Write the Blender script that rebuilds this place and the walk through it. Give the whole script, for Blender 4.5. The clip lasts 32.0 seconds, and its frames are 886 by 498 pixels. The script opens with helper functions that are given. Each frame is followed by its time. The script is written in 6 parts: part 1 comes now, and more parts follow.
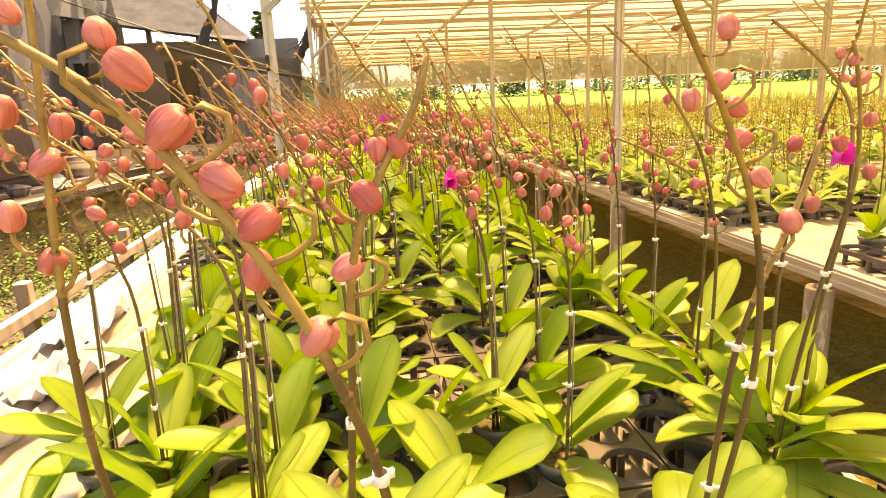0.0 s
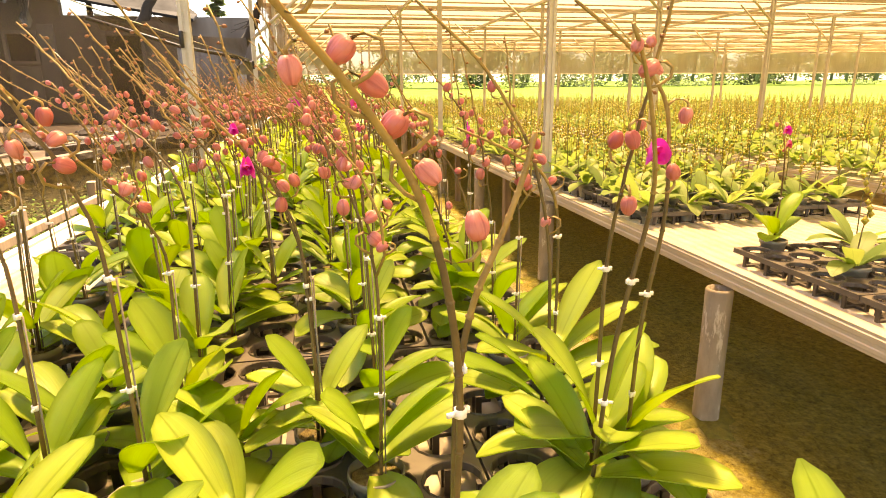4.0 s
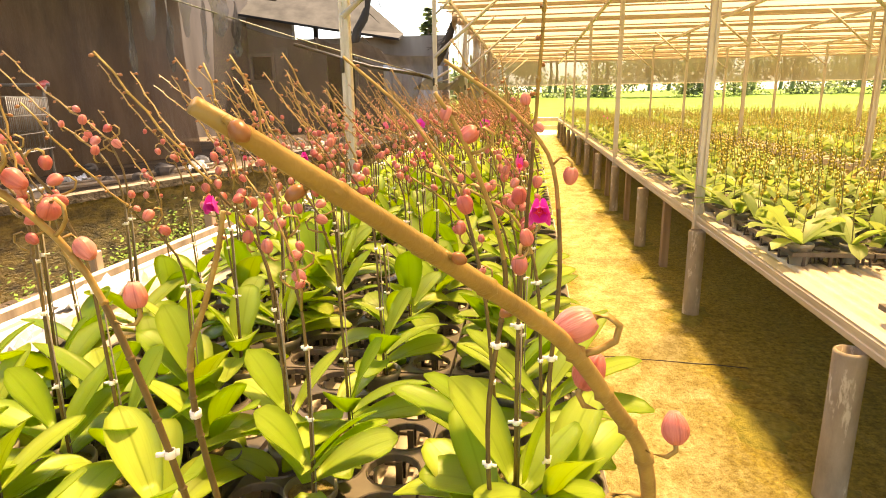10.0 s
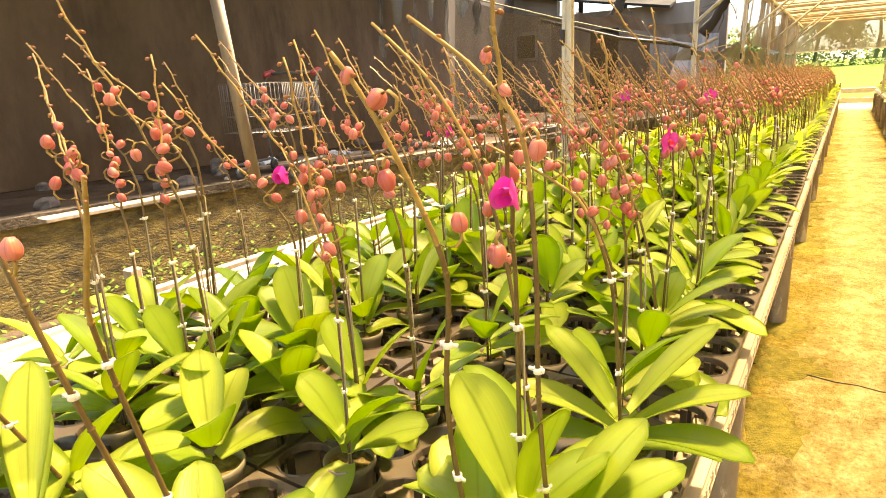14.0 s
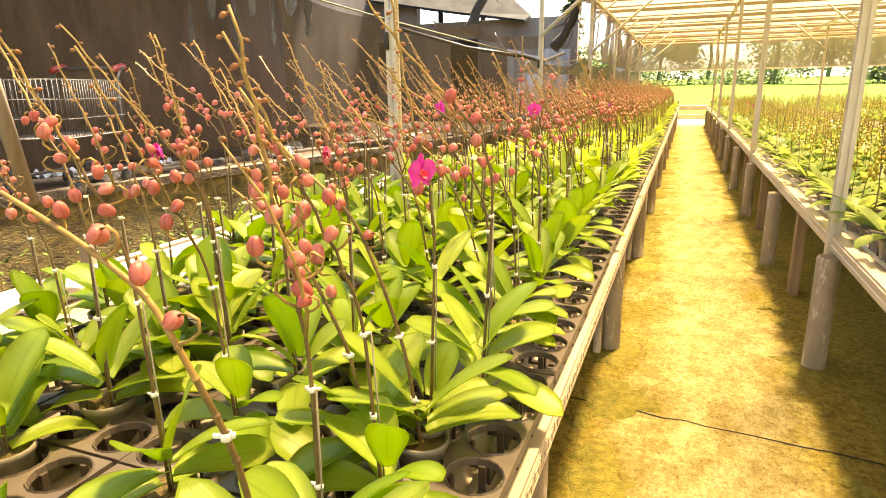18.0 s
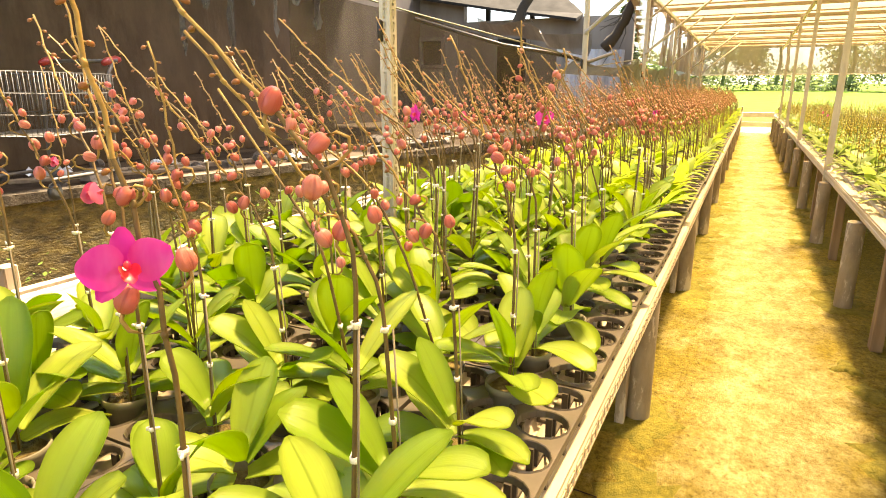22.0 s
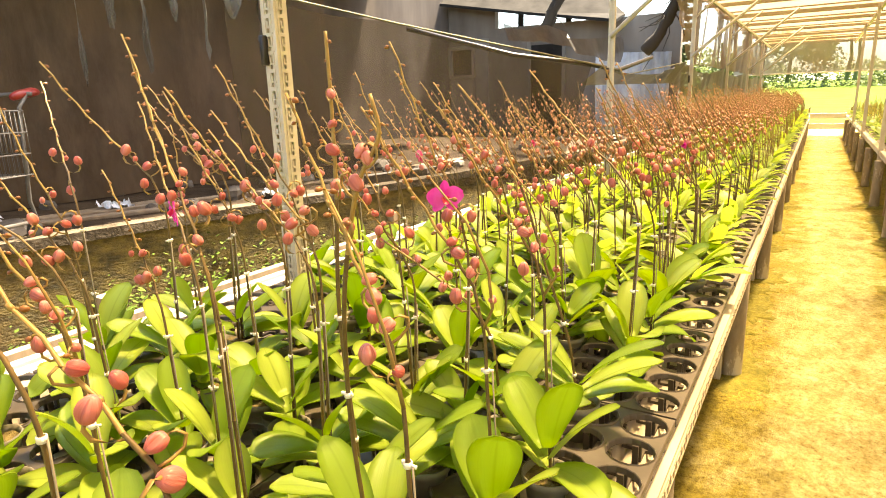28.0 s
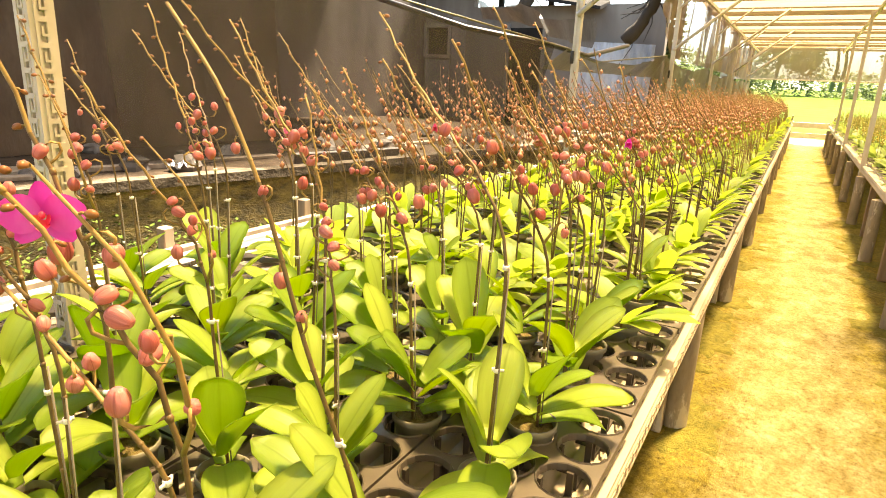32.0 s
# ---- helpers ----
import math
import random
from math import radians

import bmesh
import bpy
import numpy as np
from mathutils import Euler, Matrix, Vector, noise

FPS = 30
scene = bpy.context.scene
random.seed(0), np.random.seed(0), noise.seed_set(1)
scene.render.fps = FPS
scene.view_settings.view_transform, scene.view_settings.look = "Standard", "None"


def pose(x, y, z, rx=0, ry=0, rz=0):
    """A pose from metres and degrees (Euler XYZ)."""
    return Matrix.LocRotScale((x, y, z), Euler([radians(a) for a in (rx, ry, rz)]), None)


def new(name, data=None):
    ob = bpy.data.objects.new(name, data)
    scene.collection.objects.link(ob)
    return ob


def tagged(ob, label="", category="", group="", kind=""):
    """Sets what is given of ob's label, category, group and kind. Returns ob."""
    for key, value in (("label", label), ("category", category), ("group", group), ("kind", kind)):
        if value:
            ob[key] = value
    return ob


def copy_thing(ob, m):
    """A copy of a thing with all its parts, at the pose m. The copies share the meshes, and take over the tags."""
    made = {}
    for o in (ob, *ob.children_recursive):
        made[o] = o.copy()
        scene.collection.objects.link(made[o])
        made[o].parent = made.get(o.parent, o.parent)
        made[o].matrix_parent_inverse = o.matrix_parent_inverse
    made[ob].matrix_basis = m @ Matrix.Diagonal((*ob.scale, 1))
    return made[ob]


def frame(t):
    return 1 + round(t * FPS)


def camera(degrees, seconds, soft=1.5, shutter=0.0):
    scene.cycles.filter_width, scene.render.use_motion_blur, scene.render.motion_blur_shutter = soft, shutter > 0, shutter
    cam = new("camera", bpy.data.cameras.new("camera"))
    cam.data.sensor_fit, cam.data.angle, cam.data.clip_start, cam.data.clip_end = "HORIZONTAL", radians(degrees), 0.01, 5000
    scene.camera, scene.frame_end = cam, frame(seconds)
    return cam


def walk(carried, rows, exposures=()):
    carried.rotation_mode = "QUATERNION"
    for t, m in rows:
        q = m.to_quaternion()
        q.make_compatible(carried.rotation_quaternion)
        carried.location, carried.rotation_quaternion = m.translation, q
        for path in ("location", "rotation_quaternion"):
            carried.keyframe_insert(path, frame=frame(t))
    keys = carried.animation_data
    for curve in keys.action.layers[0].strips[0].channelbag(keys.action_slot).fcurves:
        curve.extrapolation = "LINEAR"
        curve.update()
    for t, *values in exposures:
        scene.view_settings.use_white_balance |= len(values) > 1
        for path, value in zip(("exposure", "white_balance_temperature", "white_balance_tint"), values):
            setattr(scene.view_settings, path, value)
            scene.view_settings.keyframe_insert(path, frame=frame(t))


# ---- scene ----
cam = camera(72.7, 32.0, 1.0)
PATH = [
    (0.0, pose(-0.888, 0.063, 1.425, 76.09, 2.72, -7.81)),
    (0.5, pose(-0.853, 0.059, 1.418, 76.05, 2.74, -8.05)),
    (1.0, pose(-0.824, 0.055, 1.414, 75.80, 2.84, -8.45)),
    (1.5, pose(-0.803, 0.055, 1.410, 75.74, 2.80, -8.97)),
    (2.0, pose(-0.783, 0.049, 1.406, 75.57, 2.32, -9.54)),
    (2.5, pose(-0.767, 0.038, 1.406, 74.97, 1.82, -9.63)),
    (3.0, pose(-0.738, 0.043, 1.407, 75.13, 1.16, -10.78)),
    (3.5, pose(-0.678, 0.075, 1.407, 75.09, 0.51, -11.14)),
    (5.5, pose(-0.501, 0.198, 1.390, 76.00, -0.24, -7.78)),
    (6.0, pose(-0.476, 0.181, 1.412, 77.30, 0.31, -4.13)),
    (6.5, pose(-0.431, 0.178, 1.430, 77.48, 0.18, -0.74)),
    (7.0, pose(-0.383, 0.170, 1.444, 76.50, -0.98, 1.58)),
    (7.5, pose(-0.338, 0.156, 1.466, 76.10, -0.60, 3.08)),
    (8.0, pose(-0.296, 0.135, 1.475, 75.91, -0.73, 3.70)),
    (8.5, pose(-0.254, 0.116, 1.478, 76.16, -0.58, 5.29)),
    (9.0, pose(-0.218, 0.104, 1.471, 75.87, 0.12, 6.23)),
    (9.5, pose(-0.205, 0.104, 1.468, 75.93, -0.04, 6.69)),
    (10.0, pose(-0.173, 0.094, 1.464, 76.17, 0.87, 7.98)),
    (10.5, pose(-0.138, 0.070, 1.465, 75.83, 1.63, 8.95)),
    (11.0, pose(-0.101, 0.101, 1.455, 75.25, 2.62, 9.86)),
    (11.5, pose(-0.070, 0.121, 1.437, 74.69, 1.76, 16.20)),
    (12.0, pose(0.003, 0.162, 1.439, 75.40, 1.37, 23.19)),
    (12.5, pose(0.043, 0.203, 1.442, 75.73, 2.76, 24.58)),
    (13.0, pose(0.059, 0.231, 1.442, 75.36, 2.95, 27.17)),
    (13.5, pose(0.095, 0.276, 1.437, 75.04, 3.32, 31.33)),
    (15.5, pose(0.276, 0.435, 1.432, 74.88, 2.33, 34.03)),
    (16.0, pose(0.269, 0.540, 1.429, 74.89, 1.57, 32.36)),
    (16.5, pose(0.250, 0.672, 1.425, 75.07, 0.67, 30.05)),
    (17.0, pose(0.232, 0.770, 1.416, 75.07, 0.11, 26.94)),
    (17.5, pose(0.229, 0.824, 1.417, 75.00, 0.35, 23.17)),
    (18.0, pose(0.231, 0.874, 1.420, 75.26, 0.90, 21.39)),
    (18.5, pose(0.244, 0.968, 1.431, 75.73, 1.73, 21.26)),
    (19.0, pose(0.261, 1.070, 1.431, 75.55, 1.90, 21.68)),
    (19.5, pose(0.281, 1.129, 1.428, 75.98, 2.59, 23.41)),
    (20.0, pose(0.306, 1.173, 1.424, 75.83, 2.51, 24.12)),
    (20.5, pose(0.310, 1.219, 1.416, 74.76, 2.43, 25.28)),
    (21.0, pose(0.302, 1.318, 1.403, 74.70, 1.54, 26.94)),
    (21.5, pose(0.271, 1.435, 1.413, 74.53, 1.12, 27.79)),
    (22.0, pose(0.244, 1.560, 1.419, 75.36, -0.10, 26.51)),
    (22.5, pose(0.234, 1.647, 1.434, 77.09, 0.27, 25.03)),
    (23.0, pose(0.231, 1.721, 1.455, 77.24, 1.25, 23.41)),
    (23.5, pose(0.244, 1.816, 1.466, 78.01, 0.98, 23.39)),
    (24.0, pose(0.262, 1.938, 1.478, 77.65, 0.59, 24.64)),
    (24.5, pose(0.272, 2.123, 1.474, 77.24, 0.84, 28.49)),
    (26.5, pose(0.277, 2.404, 1.518, 74.75, 0.22, 28.85)),
    (27.0, pose(0.226, 2.535, 1.534, 75.32, 0.51, 29.04)),
    (27.5, pose(0.204, 2.610, 1.532, 75.47, 1.66, 29.19)),
    (28.0, pose(0.212, 2.700, 1.527, 76.06, 1.71, 31.27)),
    (28.5, pose(0.254, 2.833, 1.537, 75.62, 0.96, 34.04)),
    (29.0, pose(0.315, 2.938, 1.535, 75.22, 1.00, 35.21)),
    (29.5, pose(0.355, 2.980, 1.533, 74.62, 0.25, 35.67)),
    (30.0, pose(0.368, 3.045, 1.512, 73.84, 0.65, 36.77)),
    (30.5, pose(0.332, 3.142, 1.512, 73.90, -0.63, 36.31)),
    (31.0, pose(0.290, 3.256, 1.515, 73.84, -1.21, 34.22)),
    (31.5, pose(0.250, 3.364, 1.504, 73.75, -1.81, 32.13)),
    (32.0, pose(0.209, 3.454, 1.476, 74.52, -2.42, 30.32)),
]
walk(cam, PATH, [(0.0, 3.54, 8900, 19), (7.0, 3.56, 8500, 16), (12.0, 3.49, 8150, 15), (16.0, 3.72, 7600, 10), (19.0, 3.70, 7600, 10), (32.0, 3.69, 7400, 8)])

# ---- light ----
SUN = Vector((0.13, 0.355, 0.92)).normalized()
world = bpy.data.worlds.new("sky")
scene.world = world
world.use_nodes = True
_n = world.node_tree.nodes
_sky = _n.new("ShaderNodeTexSky")
_sky.sky_type, _sky.sun_disc = "NISHITA", False
_sky.sun_elevation = math.asin(SUN.z)
_sky.sun_rotation = math.atan2(SUN.x, SUN.y)
_sky.dust_density = 1.5
world.node_tree.links.new(_sky.outputs[0], _n["Background"].inputs[0])
_n["Background"].inputs[1].default_value = 0.072
sun = new("sun", bpy.data.lights.new("sun", "SUN"))
sun.data.energy, sun.data.angle, sun.data.color = 5.0, radians(7.0), (1.0, 0.92, 0.78)
sun.rotation_mode = "QUATERNION"
sun.rotation_quaternion = SUN.to_track_quat("Z", "Y")

# ---- materials ----


class Mat:
    """A node material with a Principled base and short ways to add colour variation and relief."""

    def __init__(self, name, rough=0.6, metal=0.0, spec=0.5):
        self.m = bpy.data.materials.new(name)
        self.m.use_nodes = True
        self.t = self.m.node_tree
        self.b = self.t.nodes["Principled BSDF"]
        self.b.inputs["Roughness"].default_value = rough
        self.b.inputs["Metallic"].default_value = metal
        self.b.inputs["Specular IOR Level"].default_value = spec
        self.out = self.t.nodes["Material Output"]

    def node(self, kind, **sets):
        n = self.t.nodes.new(kind)
        for k, v in sets.items():
            n.inputs[k.replace("_", " ")].default_value = v
        return n

    def link(self, a, b):
        self.t.links.new(a, b)

    def coords(self, stretch=(1, 1, 1), space="Object"):
        c = self.node("ShaderNodeTexCoord")
        m = self.node("ShaderNodeMapping")
        m.inputs["Scale"].default_value = stretch
        self.link(c.outputs[space], m.inputs[0])
        return m.outputs[0]

    def noise(self, scale, detail=4.0, stretch=(1, 1, 1), rough=0.55, space="Object"):
        n = self.node("ShaderNodeTexNoise", Scale=scale, Detail=detail, Roughness=rough)
        self.link(self.coords(stretch, space), n.inputs["Vector"])
        return n.outputs["Fac"]

    def ramp(self, fac, stops):
        r = self.node("ShaderNodeValToRGB")
        e = r.color_ramp.elements
        while len(e) < len(stops):
            e.new(0.5)
        for el, (p, c) in zip(e, stops):
            el.position, el.color = p, (*c, 1)
        self.link(fac, r.inputs[0])
        return r.outputs[0]

    def mix(self, a, b, fac, mode="MIX"):
        n = self.t.nodes.new("ShaderNodeMix")
        n.data_type, n.blend_type = "RGBA", mode
        for sock, v in ((n.inputs[0], fac), (n.inputs[6], a), (n.inputs[7], b)):
            if isinstance(v, (int, float)):
                sock.default_value = v
            elif isinstance(v, tuple):
                sock.default_value = (*v, 1)
            else:
                self.link(v, sock)
        return n.outputs[2]

    def random(self):
        return self.node("ShaderNodeObjectInfo").outputs["Random"]

    def island(self):
        return self.node("ShaderNodeNewGeometry").outputs["Random Per Island"]

    def colour(self, c):
        if isinstance(c, tuple):
            self.b.inputs["Base Color"].default_value = (*c, 1)
        else:
            self.link(c, self.b.inputs["Base Color"])
        self.c = c
        return self

    def bump(self, fac, strength=0.3, dist=0.01):
        n = self.node("ShaderNodeBump", Strength=strength, Distance=dist)
        self.link(fac, n.inputs["Height"])
        self.link(n.outputs[0], self.b.inputs["Normal"])
        return self

    def through_light(self, colour, fac):
        """Mixes in light that shines through the sheet."""
        tr = self.node("ShaderNodeBsdfTranslucent")
        if isinstance(colour, tuple):
            tr.inputs[0].default_value = (*colour, 1)
        else:
            self.link(colour, tr.inputs[0])
        mx = self.node("ShaderNodeMixShader")
        mx.inputs[0].default_value = fac
        self.link(self.b.outputs[0], mx.inputs[1])
        self.link(tr.outputs[0], mx.inputs[2])
        self.link(mx.outputs[0], self.out.inputs[0])
        self.last = mx.outputs[0]
        return self

    def holes(self, fac, tint=(1, 1, 1)):
        """Mixes in open meshes through which one sees; fac: how much is open; tint: of the thin threads across them."""
        src = self.out.inputs[0].links[0].from_socket
        tr = self.node("ShaderNodeBsdfTransparent")
        tr.inputs[0].default_value = (*tint, 1)
        mx = self.node("ShaderNodeMixShader")
        if isinstance(fac, (int, float)):
            mx.inputs[0].default_value = fac
        else:
            self.link(fac, mx.inputs[0])
        self.link(src, mx.inputs[1])
        self.link(tr.outputs[0], mx.inputs[2])
        self.link(mx.outputs[0], self.out.inputs[0])
        return self


def leaf_material(name, dark, light, lit, shine=0.42, per_island=False, veins=False):
    a = Mat(name, shine, 0, 0.5)
    r = a.island() if per_island else a.random()
    base = a.mix(dark, light, r)
    base = a.mix(base, (0.38, 0.42, 0.06), a.ramp(a.noise(9, 4), [(0.52, (0, 0, 0)), (0.85, (0.55, 0.55, 0.55))]))
    if veins:
        uv = a.node("ShaderNodeUVMap")
        sep = a.node("ShaderNodeSeparateXYZ")
        a.link(uv.outputs[0], sep.inputs[0])
        rib = a.ramp(sep.outputs[0], [(0.0, (0.4, 0.4, 0.4)), (0.06, (0, 0, 0)), (0.46, (0, 0, 0)), (0.5, (0.8, 0.8, 0.8)), (0.54, (0, 0, 0)), (0.94, (0, 0, 0)), (1.0, (0.4, 0.4, 0.4))])
        m = a.node("ShaderNodeMapping")
        m.inputs["Scale"].default_value = (26, 1.6, 1)
        a.link(uv.outputs[0], m.inputs[0])
        n = a.node("ShaderNodeTexNoise", Scale=1.0, Detail=3.0)
        a.link(m.outputs[0], n.inputs["Vector"])
        base = a.mix(base, tuple(0.62 * v for v in dark), a.ramp(n.outputs["Fac"], [(0.5, (0, 0, 0)), (0.8, (0.4, 0.4, 0.4))]))
        base = a.mix(base, tuple(0.7 * v for v in dark), rib)
        a.bump(n.outputs["Fac"], 0.25, 0.004)
    else:
        a.bump(a.noise(60, 3, (1, 0.15, 1)), 0.12, 0.004)
    a.colour(base)
    a.through_light(a.mix(lit, (lit[0] * 1.25, lit[1] * 1.05, lit[2]), r), 0.46)
    return a.m


M_LEAF = leaf_material("orchid_leaf", (0.19, 0.31, 0.03), (0.41, 0.53, 0.10), (0.55, 0.78, 0.07), 0.40, False, True)
M_LEAF_FAR = leaf_material("orchid_leaf_far", (0.16, 0.27, 0.035), (0.34, 0.45, 0.10), (0.41, 0.60, 0.07), 0.45, True)
M_LEAF_YOUNG = leaf_material("young_orchid_leaf", (0.16, 0.27, 0.06), (0.33, 0.45, 0.16), (0.32, 0.48, 0.12), 0.45, True)

M_LEAF_YOUNG_ONE = leaf_material("young_leaf", (0.16, 0.27, 0.06), (0.33, 0.45, 0.16), (0.32, 0.48, 0.12), 0.45, False, True)


def plain(name, c1, c2, scale=8, rough=0.6, metal=0.0, bump=0.2, stretch=(1, 1, 1), dist=0.004, spec=0.5):
    a = Mat(name, rough, metal, spec)
    n = a.noise(scale, 5, stretch)
    a.colour(a.mix(a.ramp(n, [(0.3, c1), (0.7, c2)]), tuple(0.6 * v for v in c1), a.ramp(a.noise(scale * 0.23, 4), [(0.62, (0, 0, 0)), (0.9, (0.5, 0.5, 0.5))])))
    a.bump(a.noise(scale * 4, 4, stretch), bump, dist)
    return a.m


M_STEM = plain("flower_stem", (0.075, 0.052, 0.020), (0.17, 0.115, 0.042), 25, 0.5)
M_STEM_TIP = plain("stem_tip", (0.19, 0.125, 0.036), (0.36, 0.25, 0.08), 45, 0.5)
M_STAKE = plain("stake", (0.14, 0.13, 0.10), (0.26, 0.24, 0.20), 20, 0.5)
M_CLIP = plain("clip_plastic", (0.78, 0.78, 0.76), (0.86, 0.86, 0.84), 20, 0.35)
M_POT = plain("pot_plastic", (0.13, 0.13, 0.11), (0.24, 0.235, 0.20), 12, 0.5)
M_BARK = plain("bark_chips", (0.07, 0.05, 0.018), (0.23, 0.19, 0.075), 60, 0.9, 0, 0.8, dist=0.01)
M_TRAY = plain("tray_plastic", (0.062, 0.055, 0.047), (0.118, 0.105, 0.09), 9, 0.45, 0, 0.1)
# Tray plastic again, with the shade below the plate put into its colour.
M_CUP = plain("shaded_tray_plastic", (0.04, 0.034, 0.028), (0.075, 0.065, 0.055), 9, 0.5, 0, 0.1)


def bud_material(name, c1, c2, c3, island=False, ribs=None):
    a = Mat(name, 0.36)
    base = a.mix(c1, c2, a.island() if island else a.random())
    base = a.mix(base, c3, a.ramp(a.noise(45, 3, (1, 1, 0.35)), [(0.45, (0, 0, 0)), (0.75, (0.8, 0.8, 0.8))]))
    if ribs:
        uv = a.node("ShaderNodeUVMap")
        m = a.node("ShaderNodeMapping")
        m.inputs["Scale"].default_value = (13, 1.3, 1)
        a.link(uv.outputs[0], m.inputs[0])
        n = a.node("ShaderNodeTexNoise", Scale=1.0, Detail=3.0)
        a.link(m.outputs[0], n.inputs["Vector"])
        base = a.mix(base, ribs, a.ramp(n.outputs["Fac"], [(0.46, (0, 0, 0)), (0.74, (0.42, 0.42, 0.42))]))
        sp = a.node("ShaderNodeSeparateXYZ")
        a.link(uv.outputs[0], sp.inputs[0])
        seam = a.ramp(sp.outputs[0], [(0.30, (0, 0, 0)), (0.335, (0.7, 0.7, 0.7)), (0.37, (0, 0, 0)), (0.93, (0, 0, 0)), (1.0, (0.65, 0.65, 0.65))])
        base = a.mix(base, (0.26, 0.045, 0.04), seam)
        a.colour(base).bump(n.outputs["Fac"], 0.35, 0.004)
    else:
        a.colour(base).bump(a.noise(120, 2), 0.1, 0.002)
    a.through_light(c2, 0.2)
    return a.m


M_BUD = bud_material("pink_bud", (0.48, 0.115, 0.12), (0.70, 0.29, 0.285), (0.52, 0.17, 0.11), False, (0.38, 0.075, 0.08))
M_BUD_SMALL = bud_material("young_bud", (0.24, 0.10, 0.045), (0.33, 0.15, 0.06), (0.24, 0.14, 0.045))
M_BUD_FAR = bud_material("far_bud", (0.42, 0.17, 0.10), (0.56, 0.28, 0.18), (0.44, 0.24, 0.11), True)
M_BUD_YELLOW = bud_material("yellow_bud", (0.40, 0.36, 0.05), (0.54, 0.48, 0.08), (0.34, 0.28, 0.05), True)
M_PETAL = bud_material("magenta_petal", (0.62, 0.018, 0.42), (0.74, 0.045, 0.56), (0.78, 0.14, 0.62))
M_PETAL_PALE = bud_material("opening_petal", (0.66, 0.05, 0.25), (0.74, 0.14, 0.34), (0.78, 0.30, 0.40))
M_LIP = bud_material("flower_lip", (0.70, 0.02, 0.12), (0.78, 0.05, 0.12), (0.80, 0.25, 0.10))

M_SHEET = plain("white_sheet", (0.36, 0.32, 0.255), (0.54, 0.50, 0.425), 6, 0.55, 0, 0.15)
M_METAL = plain("aluminium_profile", (0.42, 0.375, 0.305), (0.62, 0.57, 0.49), 5, 0.45, 0.3, 0.12, (1, 0.25, 1))
M_POST = plain("pale_painted_post", (0.47, 0.44, 0.38), (0.60, 0.565, 0.50), 7, 0.5, 0.1, 0.1)


def leg_material():
    a = Mat("peeling_concrete", 0.85)
    base = a.ramp(a.noise(9, 7, (1, 1, 0.35), 0.65), [(0.3, (0.19, 0.16, 0.12)), (0.7, (0.36, 0.315, 0.25))])
    peel = a.ramp(a.noise(7, 7, (1, 1, 0.3), 0.7), [(0.54, (0, 0, 0)), (0.58, (0.9, 0.9, 0.9))])
    a.colour(a.mix(base, (0.52, 0.48, 0.40), peel)).bump(a.noise(30, 7, (1, 1, 0.5), 0.7), 0.6, 0.006)
    return a.m


M_LEG = leg_material()
M_BEAM = plain("tan_beam", (0.34, 0.27, 0.18), (0.48, 0.40, 0.28), 6, 0.6, 0, 0.2, (0.2, 1, 1))
M_STEM_GREEN = plain("young_stem", (0.10, 0.095, 0.03), (0.20, 0.18, 0.06), 25, 0.5)
M_ROPE = plain("olive_rope", (0.08, 0.075, 0.035), (0.16, 0.15, 0.08), 30, 0.8)
M_ROOFING = plain("dark_roofing", (0.014, 0.012, 0.010), (0.032, 0.028, 0.024), 3, 0.95, 0, 0.4, spec=0.1)
M_WOOD = plain("weathered_wood", (0.16, 0.11, 0.07), (0.30, 0.22, 0.14), 14, 0.8, 0, 0.4, (1, 1, 0.12))


